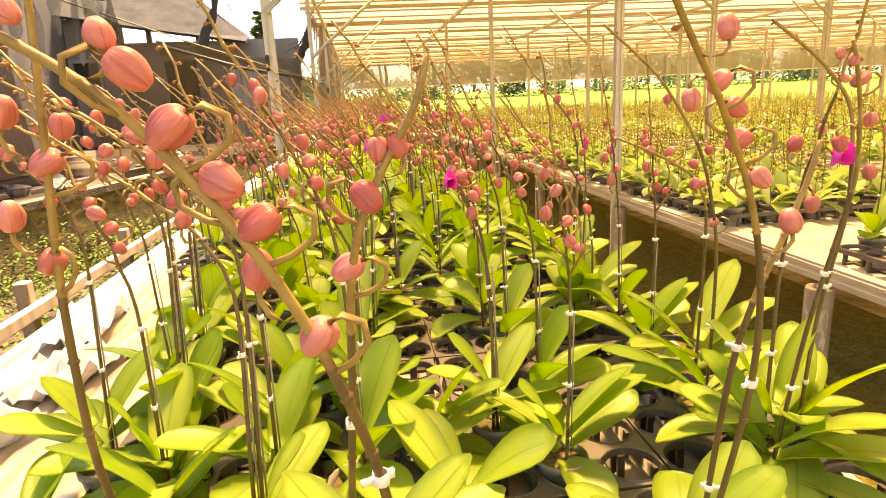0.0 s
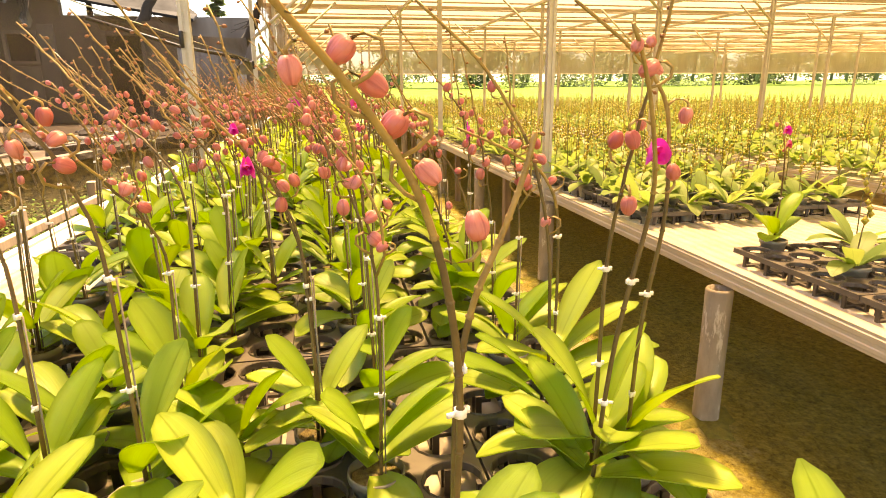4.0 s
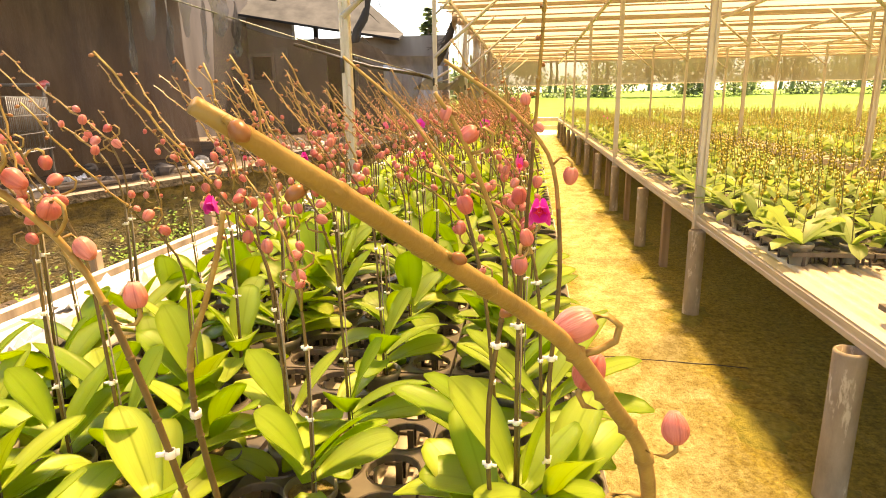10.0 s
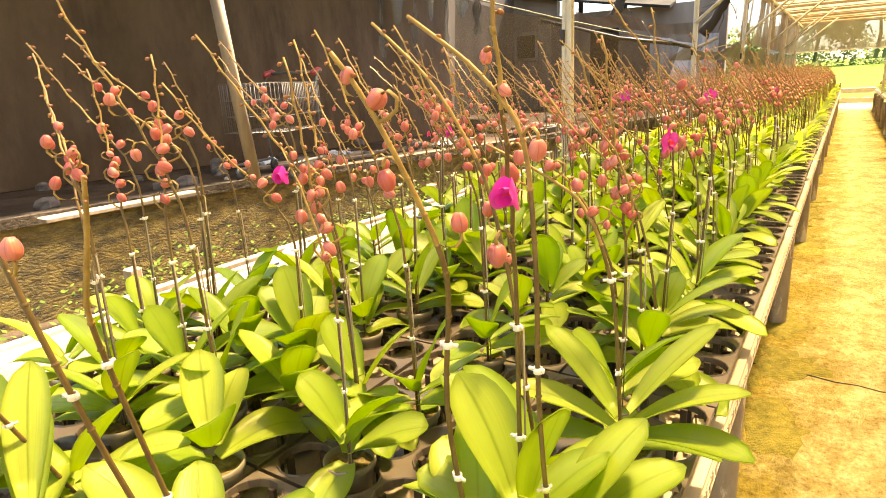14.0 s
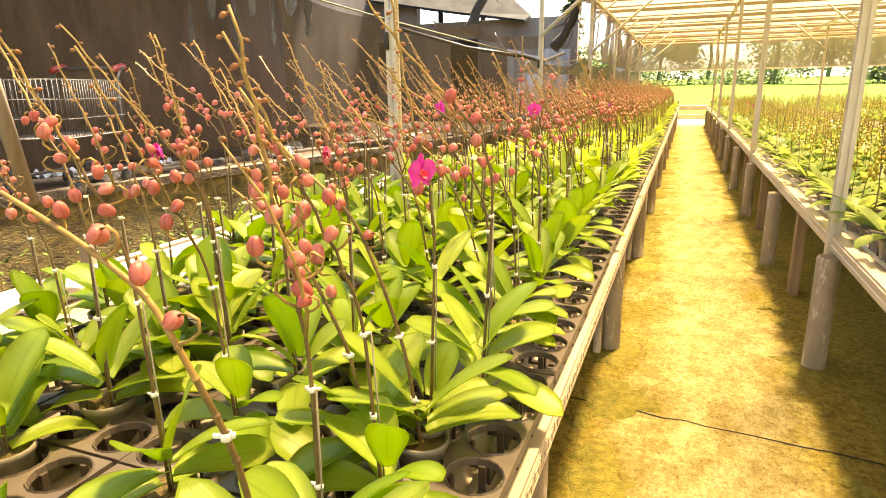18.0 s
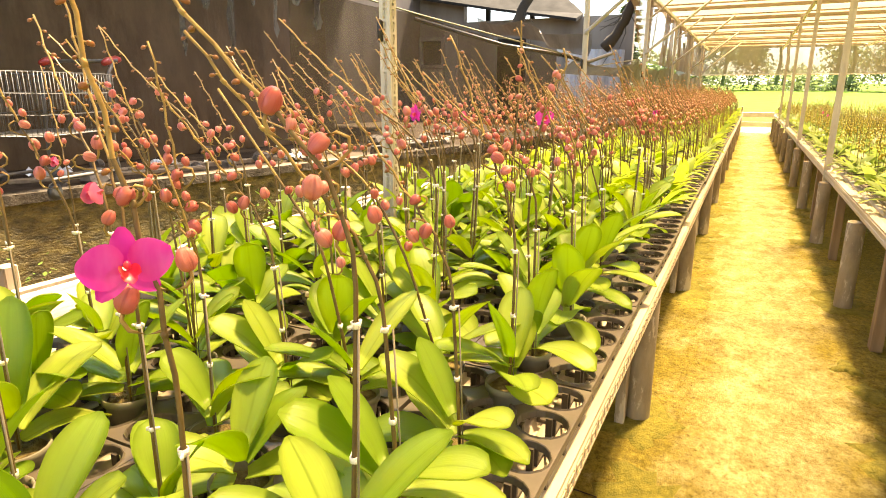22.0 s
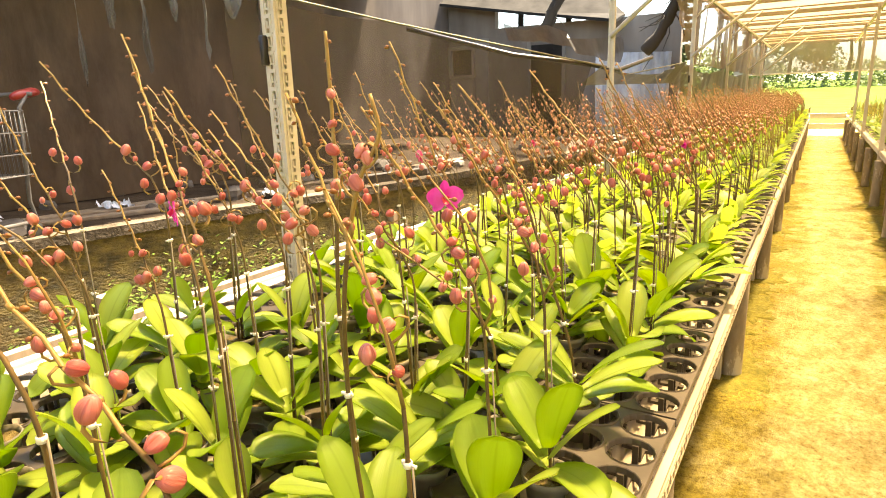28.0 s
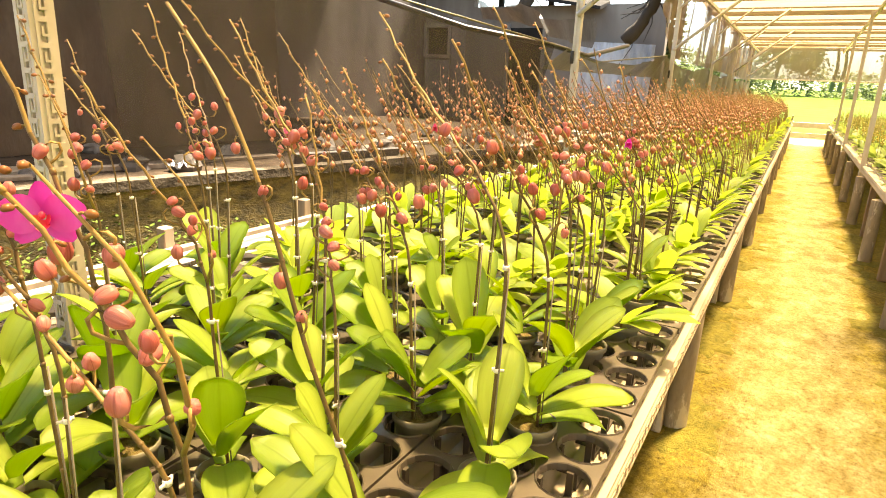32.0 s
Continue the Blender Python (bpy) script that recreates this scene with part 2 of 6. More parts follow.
def aisle_material():
    """Old concrete: a pale trodden strip along the middle, moss and dark stains towards the benches."""
    a = Mat("mossy_concrete", 0.85, 0, 0.25)
    worn = a.ramp(a.noise(7, 12, (1, 0.6, 1), 0.78), [(0.28, (0.21, 0.18, 0.07)), (0.42, (0.39, 0.35, 0.165)), (0.54, (0.55, 0.515, 0.30)), (0.68, (0.72, 0.695, 0.50))])
    green = a.ramp(a.noise(26, 9, (1, 1, 1), 0.75), [(0.3, (0.10, 0.088, 0.012)), (0.5, (0.26, 0.225, 0.03)), (0.7, (0.44, 0.385, 0.07))])
    sep = a.node("ShaderNodeSeparateXYZ")
    a.link(a.coords(), sep.inputs[0])
    off_ = a.node("ShaderNodeMath")
    off_.operation, off_.inputs[1].default_value = "ADD", -0.44
    a.link(sep.outputs[0], off_.inputs[0])
    far = a.node("ShaderNodeMath")
    far.operation = "ABSOLUTE"
    a.link(off_.outputs[0], far.inputs[0])
    blot = a.node("ShaderNodeMath")
    blot.operation, blot.inputs[1].default_value, blot.inputs[2].default_value = "MULTIPLY_ADD", 1.0, -0.5
    a.link(a.noise(2.3, 11, (1, 0.7, 1), 0.75), blot.inputs[0])
    edge = a.node("ShaderNodeMath")
    edge.operation, edge.inputs[1].default_value = "MULTIPLY_ADD", 1.5
    a.link(blot.outputs[0], edge.inputs[0])
    a.link(far.outputs[0], edge.inputs[2])
    moss = a.ramp(edge.outputs[0], [(0.15, (0, 0, 0)), (0.46, (0.9, 0.9, 0.9))])
    dark = a.ramp(a.noise(1.1, 9, (1.4, 0.5, 1), 0.72), [(0.56, (0, 0, 0)), (0.70, (0.75, 0.75, 0.75))])
    both = a.mix(a.mix(worn, green, moss), (0.12, 0.105, 0.035), dark)
    speck = a.ramp(a.noise(11, 14, (1, 0.7, 1), 0.88), [(0.32, (0.34, 0.30, 0.20)), (0.46, (0.86, 0.84, 0.74)), (0.58, (1.0, 1.0, 1.0))])
    grit = a.ramp(a.noise(42, 9, (1, 0.8, 1), 0.85), [(0.36, (0.34, 0.28, 0.17)), (0.45, (0.86, 0.84, 0.76)), (0.60, (1.22, 1.24, 1.24))])
    a.colour(a.mix(a.mix(both, speck, 1.0, "MULTIPLY"), grit, 1.0, "MULTIPLY"))
    a.bump(a.noise(28, 12, (1, 0.6, 1), 0.8), 1.0, 0.03)
    return a.m


M_AISLE = aisle_material()


# Mossy floor under the benches; their shade is put into its darker colour.
def shade_floor_material():
    a = Mat("shaded_mossy_floor", 0.7)
    g = a.ramp(a.noise(3, 9, (1, 1, 1), 0.65), [(0.34, (0.11, 0.088, 0.025)), (0.48, (0.30, 0.24, 0.07)), (0.62, (0.50, 0.42, 0.17))])
    a.colour(g).bump(a.noise(20, 7), 0.5, 0.012)
    return a.m


M_MOSS = plain("wet_moss", (0.11, 0.11, 0.014), (0.25, 0.235, 0.04), 30, 0.9, 0, 0.8, (1, 1, 1), 0.02)
M_UNDER_FLOOR = shade_floor_material()
M_DIRT = plain("bare_dirt", (0.028, 0.019, 0.013), (0.075, 0.052, 0.034), 3, 0.95, 0, 0.8, dist=0.03, spec=0.04)
M_GRASS = plain("grass", (0.035, 0.060, 0.008), (0.075, 0.105, 0.018), 0.35, 0.95, 0, 0.6, dist=0.05, spec=0.02)
M_WEED = plain("weed", (0.022, 0.036, 0.005), (0.07, 0.10, 0.016), 6, 0.9, 0, 0.3, spec=0.05)
M_TREE = leaf_material("tree_leaf", (0.07, 0.095, 0.035), (0.13, 0.16, 0.065), (0.13, 0.18, 0.06), 0.7, True)
M_TRUNK = plain("tree_bark", (0.07, 0.05, 0.035), (0.16, 0.12, 0.08), 10, 0.9, 0, 0.8, (1, 1, 0.2))
M_DEBRIS = plain("debris_stone", (0.045, 0.034, 0.026), (0.15, 0.12, 0.095), 9, 0.9, 0, 0.6)
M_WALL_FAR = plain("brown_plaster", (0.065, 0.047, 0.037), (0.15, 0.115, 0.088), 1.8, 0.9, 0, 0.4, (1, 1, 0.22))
M_MOSSWALL = plain("mossy_rust_wall", (0.035, 0.024, 0.008), (0.21, 0.145, 0.036), 14, 0.9, 0, 0.8, (0.6, 0.6, 1.2), 0.025)
M_RED = plain("red_plastic", (0.22, 0.016, 0.012), (0.32, 0.028, 0.018), 20, 0.4)
M_CHROME = plain("dull_wire", (0.065, 0.055, 0.048), (0.12, 0.105, 0.09), 12, 0.6, 0.2)
M_HOSE = plain("black_hose", (0.015, 0.014, 0.013), (0.03, 0.028, 0.025), 12, 0.5)


def roof_material():
    a = Mat("woven_roof_shade", 0.8)
    band = a.noise(1.5, 7, (0.45, 2.4, 1), 0.66)
    fine = a.noise(26, 3, (0.25, 3.0, 1))
    col = a.mix(a.ramp(band, [(0.35, (0.075, 0.044, 0.020)), (0.65, (0.135, 0.085, 0.043))]), (0.07, 0.04, 0.018), a.ramp(fine, [(0.5, (0, 0, 0)), (0.8, (0.6, 0.6, 0.6))]))
    a.colour(col)
    a.through_light(col, 0.75)
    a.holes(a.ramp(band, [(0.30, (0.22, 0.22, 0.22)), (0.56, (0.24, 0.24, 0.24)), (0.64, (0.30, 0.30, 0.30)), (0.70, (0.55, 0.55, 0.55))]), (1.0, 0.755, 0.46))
    return a.m


M_ROOF = roof_material()


def net_material(name, c1, c2, open_lo, open_hi, dust=None):
    """Woven shade net: blotches, streaks that run down it, wrinkles and an uneven weave."""
    a = Mat(name, 0.6)
    col = a.mix(c1, c2, a.ramp(a.noise(1.2, 7, (1, 1, 0.5), 0.65), [(0.32, (0, 0, 0)), (0.68, (1, 1, 1))]))
    if dust:
        col = a.mix(col, dust, a.ramp(a.noise(2.6, 8, (1, 1, 0.35), 0.7), [(0.48, (0, 0, 0)), (0.75, (0.6, 0.6, 0.6))]))
        col = a.mix(col, tuple(0.4 * v for v in c1), a.ramp(a.noise(2.1, 7, (1, 1, 0.35), 0.7), [(0.52, (0, 0, 0)), (0.72, (0.5, 0.5, 0.5))]))
    a.colour(col).bump(a.noise(7, 7, (1, 1, 0.3), 0.65), 0.7, 0.04)
    a.holes(a.ramp(a.noise(0.9, 6, (1, 1, 0.4), 0.6), [(0.3, (open_lo,) * 3), (0.7, (open_hi,) * 3)]))
    return a.m


M_NET = net_material("dark_shade_net", (0.074, 0.045, 0.025), (0.122, 0.077, 0.043), 0.04, 0.16, (0.17, 0.115, 0.07))
M_NET_TOP = net_material("sooty_shade_net", (0.03, 0.024, 0.019), (0.06, 0.05, 0.04), 0.0, 0.05)
M_NET.node_tree.nodes["Principled BSDF"].inputs["Specular IOR Level"].default_value = 0.1
M_NET_TOP.node_tree.nodes["Principled BSDF"].inputs["Roughness"].default_value = 0.95
M_NET_TOP.node_tree.nodes["Principled BSDF"].inputs["Specular IOR Level"].default_value = 0.1
M_NET_END = net_material("grey_shade_net", (0.24, 0.235, 0.185), (0.33, 0.32, 0.25), 0.10, 0.24)

# ---- mesh building ----


class Shape:
    """Collects vertices and faces for one mesh."""

    def __init__(self):
        self.v, self.f, self.m, self.n = [], [], [], 0

    def add(self, verts, faces, mat=0):
        k = self.n
        self.v.append(np.asarray(verts, float).reshape(-1, 3))
        self.f.extend([tuple(i + k for i in f) for f in faces])
        self.m.extend([mat] * len(faces))
        self.n += len(self.v[-1])
        return self

    def weld(self):
        """Joins vertices that lie in one place."""
        v = np.concatenate(self.v)
        key, at, turn = np.unique(np.round(v, 5), axis=0, return_index=True, return_inverse=True)
        turn = turn.reshape(-1)
        self.v, self.n = [v[at]], len(at)
        self.f = [tuple(int(turn[i]) for i in f) for f in self.f]
        return self

    def box(self, x0, x1, y0, y1, z0, z1, mat=0, bevel=0.0):
        b = min(bevel, (x1 - x0) / 3, (y1 - y0) / 3, (z1 - z0) / 3)
        if b <= 0:
            v = [(x, y, z) for z in (z0, z1) for y in (y0, y1) for x in (x0, x1)]
            return self.add(v, [(0, 2, 3, 1), (4, 5, 7, 6), (0, 1, 5, 4), (2, 6, 7, 3), (0, 4, 6, 2), (1, 3, 7, 5)], mat)
        v, f = [], []
        for z, i in ((z0, b), (z0 + b, 0), (z1 - b, 0), (z1, b)):
            x2, x3, y2, y3 = x0 + i, x1 - i, y0 + i, y1 - i
            c = b - i if i == 0 else b * 0.4
            v += [(x2 + c, y2, z), (x3 - c, y2, z), (x3, y2 + c, z), (x3, y3 - c, z), (x3 - c, y3, z), (x2 + c, y3, z), (x2, y3 - c, z), (x2, y2 + c, z)]
        for r in range(3):
            for i in range(8):
                j = (i + 1) % 8
                f.append((r * 8 + i, r * 8 + j, r * 8 + 8 + j, r * 8 + 8 + i))
        f += [tuple(range(7, -1, -1)), tuple(range(24, 32))]
        return self.add(v, f, mat)

    def tube(self, pts, rad, sides=6, mat=0, caps=True):
        p = np.asarray(pts, float)
        n = len(p)
        rad = np.full(n, rad) if np.isscalar(rad) else np.asarray(rad, float)
        d = np.gradient(p, axis=0)
        d /= np.linalg.norm(d, axis=1)[:, None] + 1e-12
        ref = np.array((1.0, 0, 0)) if abs(d[:, 0]).mean() < 0.8 else np.array((0, 1.0, 0))
        u = np.cross(d, ref)
        u /= np.linalg.norm(u, axis=1)[:, None] + 1e-12
        w = np.cross(d, u)
        a = np.linspace(0, 2 * np.pi, sides, endpoint=False)
        v = p[:, None] + rad[:, None, None] * (u[:, None] * np.cos(a)[None, :, None] + w[:, None] * np.sin(a)[None, :, None])
        f = [(i * sides + j, i * sides + (j + 1) % sides, (i + 1) * sides + (j + 1) % sides, (i + 1) * sides + j) for i in range(n - 1) for j in range(sides)]
        if caps:
            f += [tuple(range(sides - 1, -1, -1)), tuple(range((n - 1) * sides, n * sides))]
        return self.add(v.reshape(-1, 3), f, mat)

    def turned(self, profile, sides=16, at=(0, 0, 0), mat=0, cap=True):
        a = np.linspace(0, 2 * np.pi, sides, endpoint=False)
        v = [(at[0] + r * math.cos(t), at[1] + r * math.sin(t), at[2] + z) for r, z in profile for t in a]
        n = len(profile)
        f = [(i * sides + j, i * sides + (j + 1) % sides, (i + 1) * sides + (j + 1) % sides, (i + 1) * sides + j) for i in range(n - 1) for j in range(sides)]
        if cap:
            f += [tuple(range(sides - 1, -1, -1)), tuple(range((n - 1) * sides, n * sides))]
        return self.add(v, f, mat)

    def mesh(self, name, mats, smooth=True):
        me = bpy.data.meshes.new(name)
        me.from_pydata(np.concatenate(self.v).tolist(), [], self.f)
        for m in mats if isinstance(mats, (list, tuple)) else [mats]:
            me.materials.append(m)
        me.polygons.foreach_set("material_index", self.m)
        me.polygons.foreach_set("use_smooth", [smooth] * len(self.f))
        me.update()
        return me


def part(name, shape, mats, parent, label="", at=None, smooth=True):
    """Links a shape or a mesh as one object under a thing or a part."""
    me = shape if isinstance(shape, bpy.types.Mesh) else shape.mesh(name, mats, smooth)
    ob = new(name, me)
    ob.parent = parent
    if at is not None:
        ob.matrix_basis = at
    return tagged(ob, label)


def thing(name, label, category, at=None, group="", kind=""):
    ob = new(name)
    ob.empty_display_size = 0.05
    if at is not None:
        ob.matrix_basis = at
    return tagged(ob, label, category, group, kind)


def single(name, shape, mats, label, category, at=None, group="", kind="", smooth=True):
    ob = new(name, shape.mesh(name, mats, smooth))
    if at is not None:
        ob.matrix_basis = at
    return tagged(ob, label, category, group, kind)


ZB = 0.686          # top of a bench's metal rim
ZS = 0.672          # white sheet on a bench
ZT = 0.745          # top of a pot tray
PITCH, PITCH_X = 0.126, 0.118   # from hole to hole in a tray, along and across
AISLE_X = 0.97      # edge of the bench across the aisle
FAR_Y = 25.7        # where the benches end
rng = random.Random(7)

# ---- structure ----
g = Shape()
g.add([(-400, -300, -0.03), (400, -300, -0.03), (400, 500, -0.03), (-400, 500, -0.03)], [(0, 1, 2, 3)])
single("ground", g, M_GRASS, "bright sunlit grass stretching beyond the shade house", "ground", kind="structure")


def floor_sheet(name, x0, x1, y0, y1, z, mat, label, step=0.25, wave=0.006):
    nx, ny = max(2, int((x1 - x0) / step)), max(2, int((y1 - y0) / step))
    xs, ys = np.linspace(x0, x1, nx + 1), np.linspace(y0, y1, ny + 1)
    v = [(x, y, z + wave * noise.noise((x * 1.7, y * 1.3, 0))) for y in ys for x in xs]
    f = [(j * (nx + 1) + i, j * (nx + 1) + i + 1, (j + 1) * (nx + 1) + i + 1, (j + 1) * (nx + 1) + i) for j in range(ny) for i in range(nx)]
    return single(name, Shape().add(v, f), mat, label, "floor", kind="structure")


floor_sheet("floor_aisle", -0.95, AISLE_X + 1.23, -4, 30.5, 0.0, M_AISLE, "yellow mossy worn concrete aisle between plant benches", 0.2)
floor_sheet("floor_under_benches", AISLE_X + 1.23, 32, -4, 30.5, -0.006, M_UNDER_FLOOR, "mossy concrete floor under the benches, coloured darker for their shade", 0.6)
floor_sheet("floor_under_left_bench", -2.2, -0.95, -4, 30.5, -0.006, M_UNDER_FLOOR, "mossy concrete floor under the bench, coloured darker for its shade", 0.4)
floor_sheet("floor_yard", -14, -2.2, -6, 34, -0.004, M_DIRT, "bare brown dirt yard littered with debris", 0.5, 0.05)

# crack across the aisle
cr = Shape()
pts = [(-0.2 + 1.25 * i / 14, 3.50 - 0.12 * i / 14 + 0.02 * noise.noise((i * 0.9, 3, 1)), 0.002) for i in range(15)]
cr.tube(pts, 0.003, 4)
single("floor_crack", cr, M_HOSE, "thin dark crack across the mossy concrete aisle", "crack", kind="structure")


def rim(name, x, side, y0, y1, label):
    """The metal edge profile of a bench: a face with ridges and a lip on top; side: which way it faces."""
    s = Shape()
    prof = [(0, 0.0), (0.0, -0.010), (0.004, -0.014), (0.004, -0.030), (0.0, -0.034), (0.0, -0.046), (0.004, -0.050), (0.004, -0.062), (0.0, -0.066), (0.0, -0.075), (-0.03, -0.075), (-0.045, -0.016), (-0.045, 0.0)]
    n = len(prof)
    ys = np.linspace(y0, y1, max(2, int((y1 - y0) / 2.0)) + 1)
    v = [(x + side * a, y, ZB + b) for y in ys for a, b in prof]
    f = [(j * n + i, j * n + (i + 1) % n, (j + 1) * n + (i + 1) % n, (j + 1) * n + i) for j in range(len(ys) - 1) for i in range(n)]
    f += [tuple(range(n - 1, -1, -1)), tuple(range((len(ys) - 1) * n, len(ys) * n))]
    return s.add(v, f)


def sheet(x0, x1, y0, y1):
    """Ribbed white sheet lying on a bench, the ribs along its length."""
    s = Shape()
    k = max(4, int((x1 - x0) / 0.06))
    prof = []
    for i in range(k):
        a = x0 + (x1 - x0) * i / k
        w = (x1 - x0) / k
        prof += [(a, ZS), (a + 0.68 * w, ZS), (a + 0.74 * w, ZS - 0.018), (a + 0.94 * w, ZS - 0.018)]
    prof += [(x1, ZS), (x1, ZS - 0.03), (x0, ZS - 0.03)]
    n = len(prof)
    v = [(a, y, b) for y in (y0, y1) for a, b in prof]
    f = [(i, (i + 1) % n, n + (i + 1) % n, n + i) for i in range(n - 3)]
    f += [(n - 3, n - 2, 2 * n - 2, 2 * n - 3), (n - 2, n - 1, 2 * n - 1, 2 * n - 2), (n - 1, 0, n, 2 * n - 1)]
    return s.add(v, f)


def key_along(y0, y1, w):
    """Raised meander running along the face of a bench's rim."""
    s = Shape()
    u, t, y = w / 5, 0.0016, y0
    while y < y1:
        for (a0, b0, a1, b1) in ((-2, 0, -1.3, 6), (-1.3, 5.3, 1.6, 6), (0.9, 1.6, 1.6, 5.3), (-0.6, 1.6, 0.9, 2.3), (-0.6, 2.3, 0.0, 4.2), (-2, -0.7, 2, 0)):
            s.box(-t, t, y + u * b0, y + u * b1, u * a0, u * a1)
        y += 6.7 * u
    return s


def leg_shape(r=0.055, h=0.60):
    s = Shape()
    s.turned([(r * 1.02, 0), (r, 0.02), (r * 0.97, h * 0.5), (r, h - 0.01), (r * 0.93, h), (r * 0.8, h), (r * 0.78, h - 0.03)], 18)
    return s


LEG = leg_shape().mesh("leg", M_LEG)


def bench(x0, x1, y0, y1, label, leg_x, leg_y, open_side=1):
    b = thing("plant_bench", label, "bench")
    part("sheet", sheet(x0 + 0.045, x1 - 0.045, y0 + 0.05, y1 - 0.05), M_SHEET, b, "ribbed white sheet")
    part("rim", rim("rim", x1, 1, y0, y1, ""), M_METAL, b, "pale aluminium edge profile", smooth=False)
    part("rim", rim("rim", x0, -1, y0, y1, ""), M_METAL, b, smooth=False)
    for y in (y0, y1):
        part("end_rim", Shape().box(x0 + 0.045, x1 - 0.045, y - 0.015, y + 0.015, ZB - 0.07, ZB, bevel=0.004), M_METAL, b, smooth=False)
    for y in leg_y:
        part("crossbeam", Shape().box(x0 + 0.05, x1 - 0.05, y - 0.025, y + 0.025, 0.60, ZS - 0.03, bevel=0.004), M_METAL, b, smooth=False)
        for x in leg_x:
            part("leg", LEG, None, b, at=pose(x, y, 0, 0, 0, rng.uniform(0, 360)))
    return b


LX0, LY0 = -2.1, 0.28
long_bench = bench(LX0, 0.0, LY0, FAR_Y, "long plant bench, white sheet, aluminium rim, concrete legs", (-0.06, -1.9), [0.6] + [2.12 + 2.01 * k for k in range(12)])
part("key_relief", key_along(LY0 + 0.03, 9.0, 0.050), M_METAL, long_bench, "raised meander pattern", pose(0.004, 0, ZB - 0.037), smooth=False)
B2X1 = 2.72
bench(AISLE_X, B2X1, 0.0, FAR_Y, "long plant bench with pale rim on concrete legs", (AISLE_X - 0.02 - 0.0, B2X1 - 0.15), [0.25] + [2.22 + 2.0 * k for k in range(12)])
RIGHT = [(3.5, 5.1), (5.95, 7.55), (8.4, 10.0), (10.85, 12.45), (13.3, 14.9), (15.75, 17.35)]
for a, b_ in RIGHT:
    bench(a, b_, 0.0, FAR_Y, "long plant bench with pale rim further across the shade house", (a + 0.15, b_ - 0.15), [2.2 + 4.0 * k for k in range(6)])
for k, y in enumerate([4.75, 6.9, 8.85, 10.8]):
    single("prop", Shape().box(-0.03, 0.03, -0.045, 0.045, 0, 0.605, bevel=0.004), M_WOOD, "short weathered wooden prop standing under the bench rim", "prop", pose(AISLE_X + 0.06, y + 0.75, 0), "props under the bench", smooth=False)


# ---- posts, braces and roof ----
ROOF_Z = 3.0


def key_pattern(w, z0, z1):
    """Raised meander running up one face of a post."""
    s = Shape()
    u = w / 5
    z = z0
    t = 0.0014
    while z < z1:
        for (a0, b0, a1, b1) in ((-2, 0, -1.3, 6), (-1.3, 5.3, 1.6, 6), (0.9, 1.6, 1.6, 5.3), (-0.6, 1.6, 0.9, 2.3), (-0.6, 2.3, 0.0, 4.2), (-2, -0.7, 2, 0)):
            s.box(u * a0, u * a1, -t, t, z + u * b0, z + u * b1)
        z += 6.7 * u
    return s


def post(x, y, w, label, keyed=False, h=ROOF_Z):
    p = thing("post", label, "post", pose(x, y, 0), "posts of the shade house")
    s = Shape()
    e, gap = w / 2, w * 0.12
    prof = [(-e, -e), (-gap, -e), (-gap, -e + 0.008), (gap, -e + 0.008), (gap, -e), (e, -e), (e, -gap), (e - 0.008, -gap), (e - 0.008, gap), (e, gap), (e, e), (-e, e), (-e, gap), (-e + 0.008, gap), (-e + 0.008, -gap), (-e, -gap)]
    n = len(prof)
    v = [(a, b, z) for z in (0, h) for a, b in prof]
    f = [(i, (i + 1) % n, n + (i + 1) % n, n + i) for i in range(n)] + [tuple(range(n - 1, -1, -1)), tuple(range(n, 2 * n))]
    part("shaft", s.add(v, f), M_POST, p, smooth=False)
    if keyed:
        part("key_relief", key_pattern(w * 0.72, 0.75, 2.9), M_POST, p, "raised meander pattern", pose(0, -e - 0.001, 0), smooth=False)
        part("key_relief", key_pattern(w * 0.72, 0.75, 2.9), M_POST, p, "", pose(e + 0.001, 0, 0, 0, 0, 90), smooth=False)
        part("hook", Shape().box(-0.012, 0.012, -0.02, 0.004, 1.66, 1.76, bevel=0.004), M_HOSE, p, "dark metal hook plate", pose(-e * 0.7, -e, 0))
    return p


LPX = -1.425
LPOSTS = [4.29 + 4.03 * k for k in range(6)]
for k, y in enumerate(LPOSTS):
    post(LPX, y, 0.062 if k == 0 else 0.05, "pale metal post with raised meander pattern beside the bench" if k < 3 else "pale metal post beside the bench", k < 3)
    b = Shape().tube([(LPX, y - 0.05, 2.02), (LPX + 1.15, y - 0.05, 2.98)], 0.021, 4)
    b.tube([(LPX + 0.55, y - 0.05, 2.99), (LPX + 0.02, y - 0.05, 2.55)], 0.014, 4)
    single("roof_brace", b, M_POST, "pale diagonal brace from a post up to the roof", "brace", group="roof braces")
for k in range(5):
    y = 4.36 + 4.2 * k
    post(AISLE_X + 0.012, y, 0.055, "slim pale metal post rising from the bench rim", False)
for i, (a, b_) in enumerate(RIGHT):
    for k in range(5):
        post(a + 0.03, 3.2 + 4.2 * k + (i % 2) * 1.1, 0.055, "slim pale metal post between the far benches", False)
        if i < 4:
            y = 3.2 + 4.2 * k + (i % 2) * 1.1
            single("roof_brace", Shape().tube([(a + 0.03, y - 0.04, 2.3), (a - 0.75, y - 0.04, 2.98)], 0.02, 4), M_POST, "pale diagonal brace from a post up to the roof", "brace", group="roof braces")

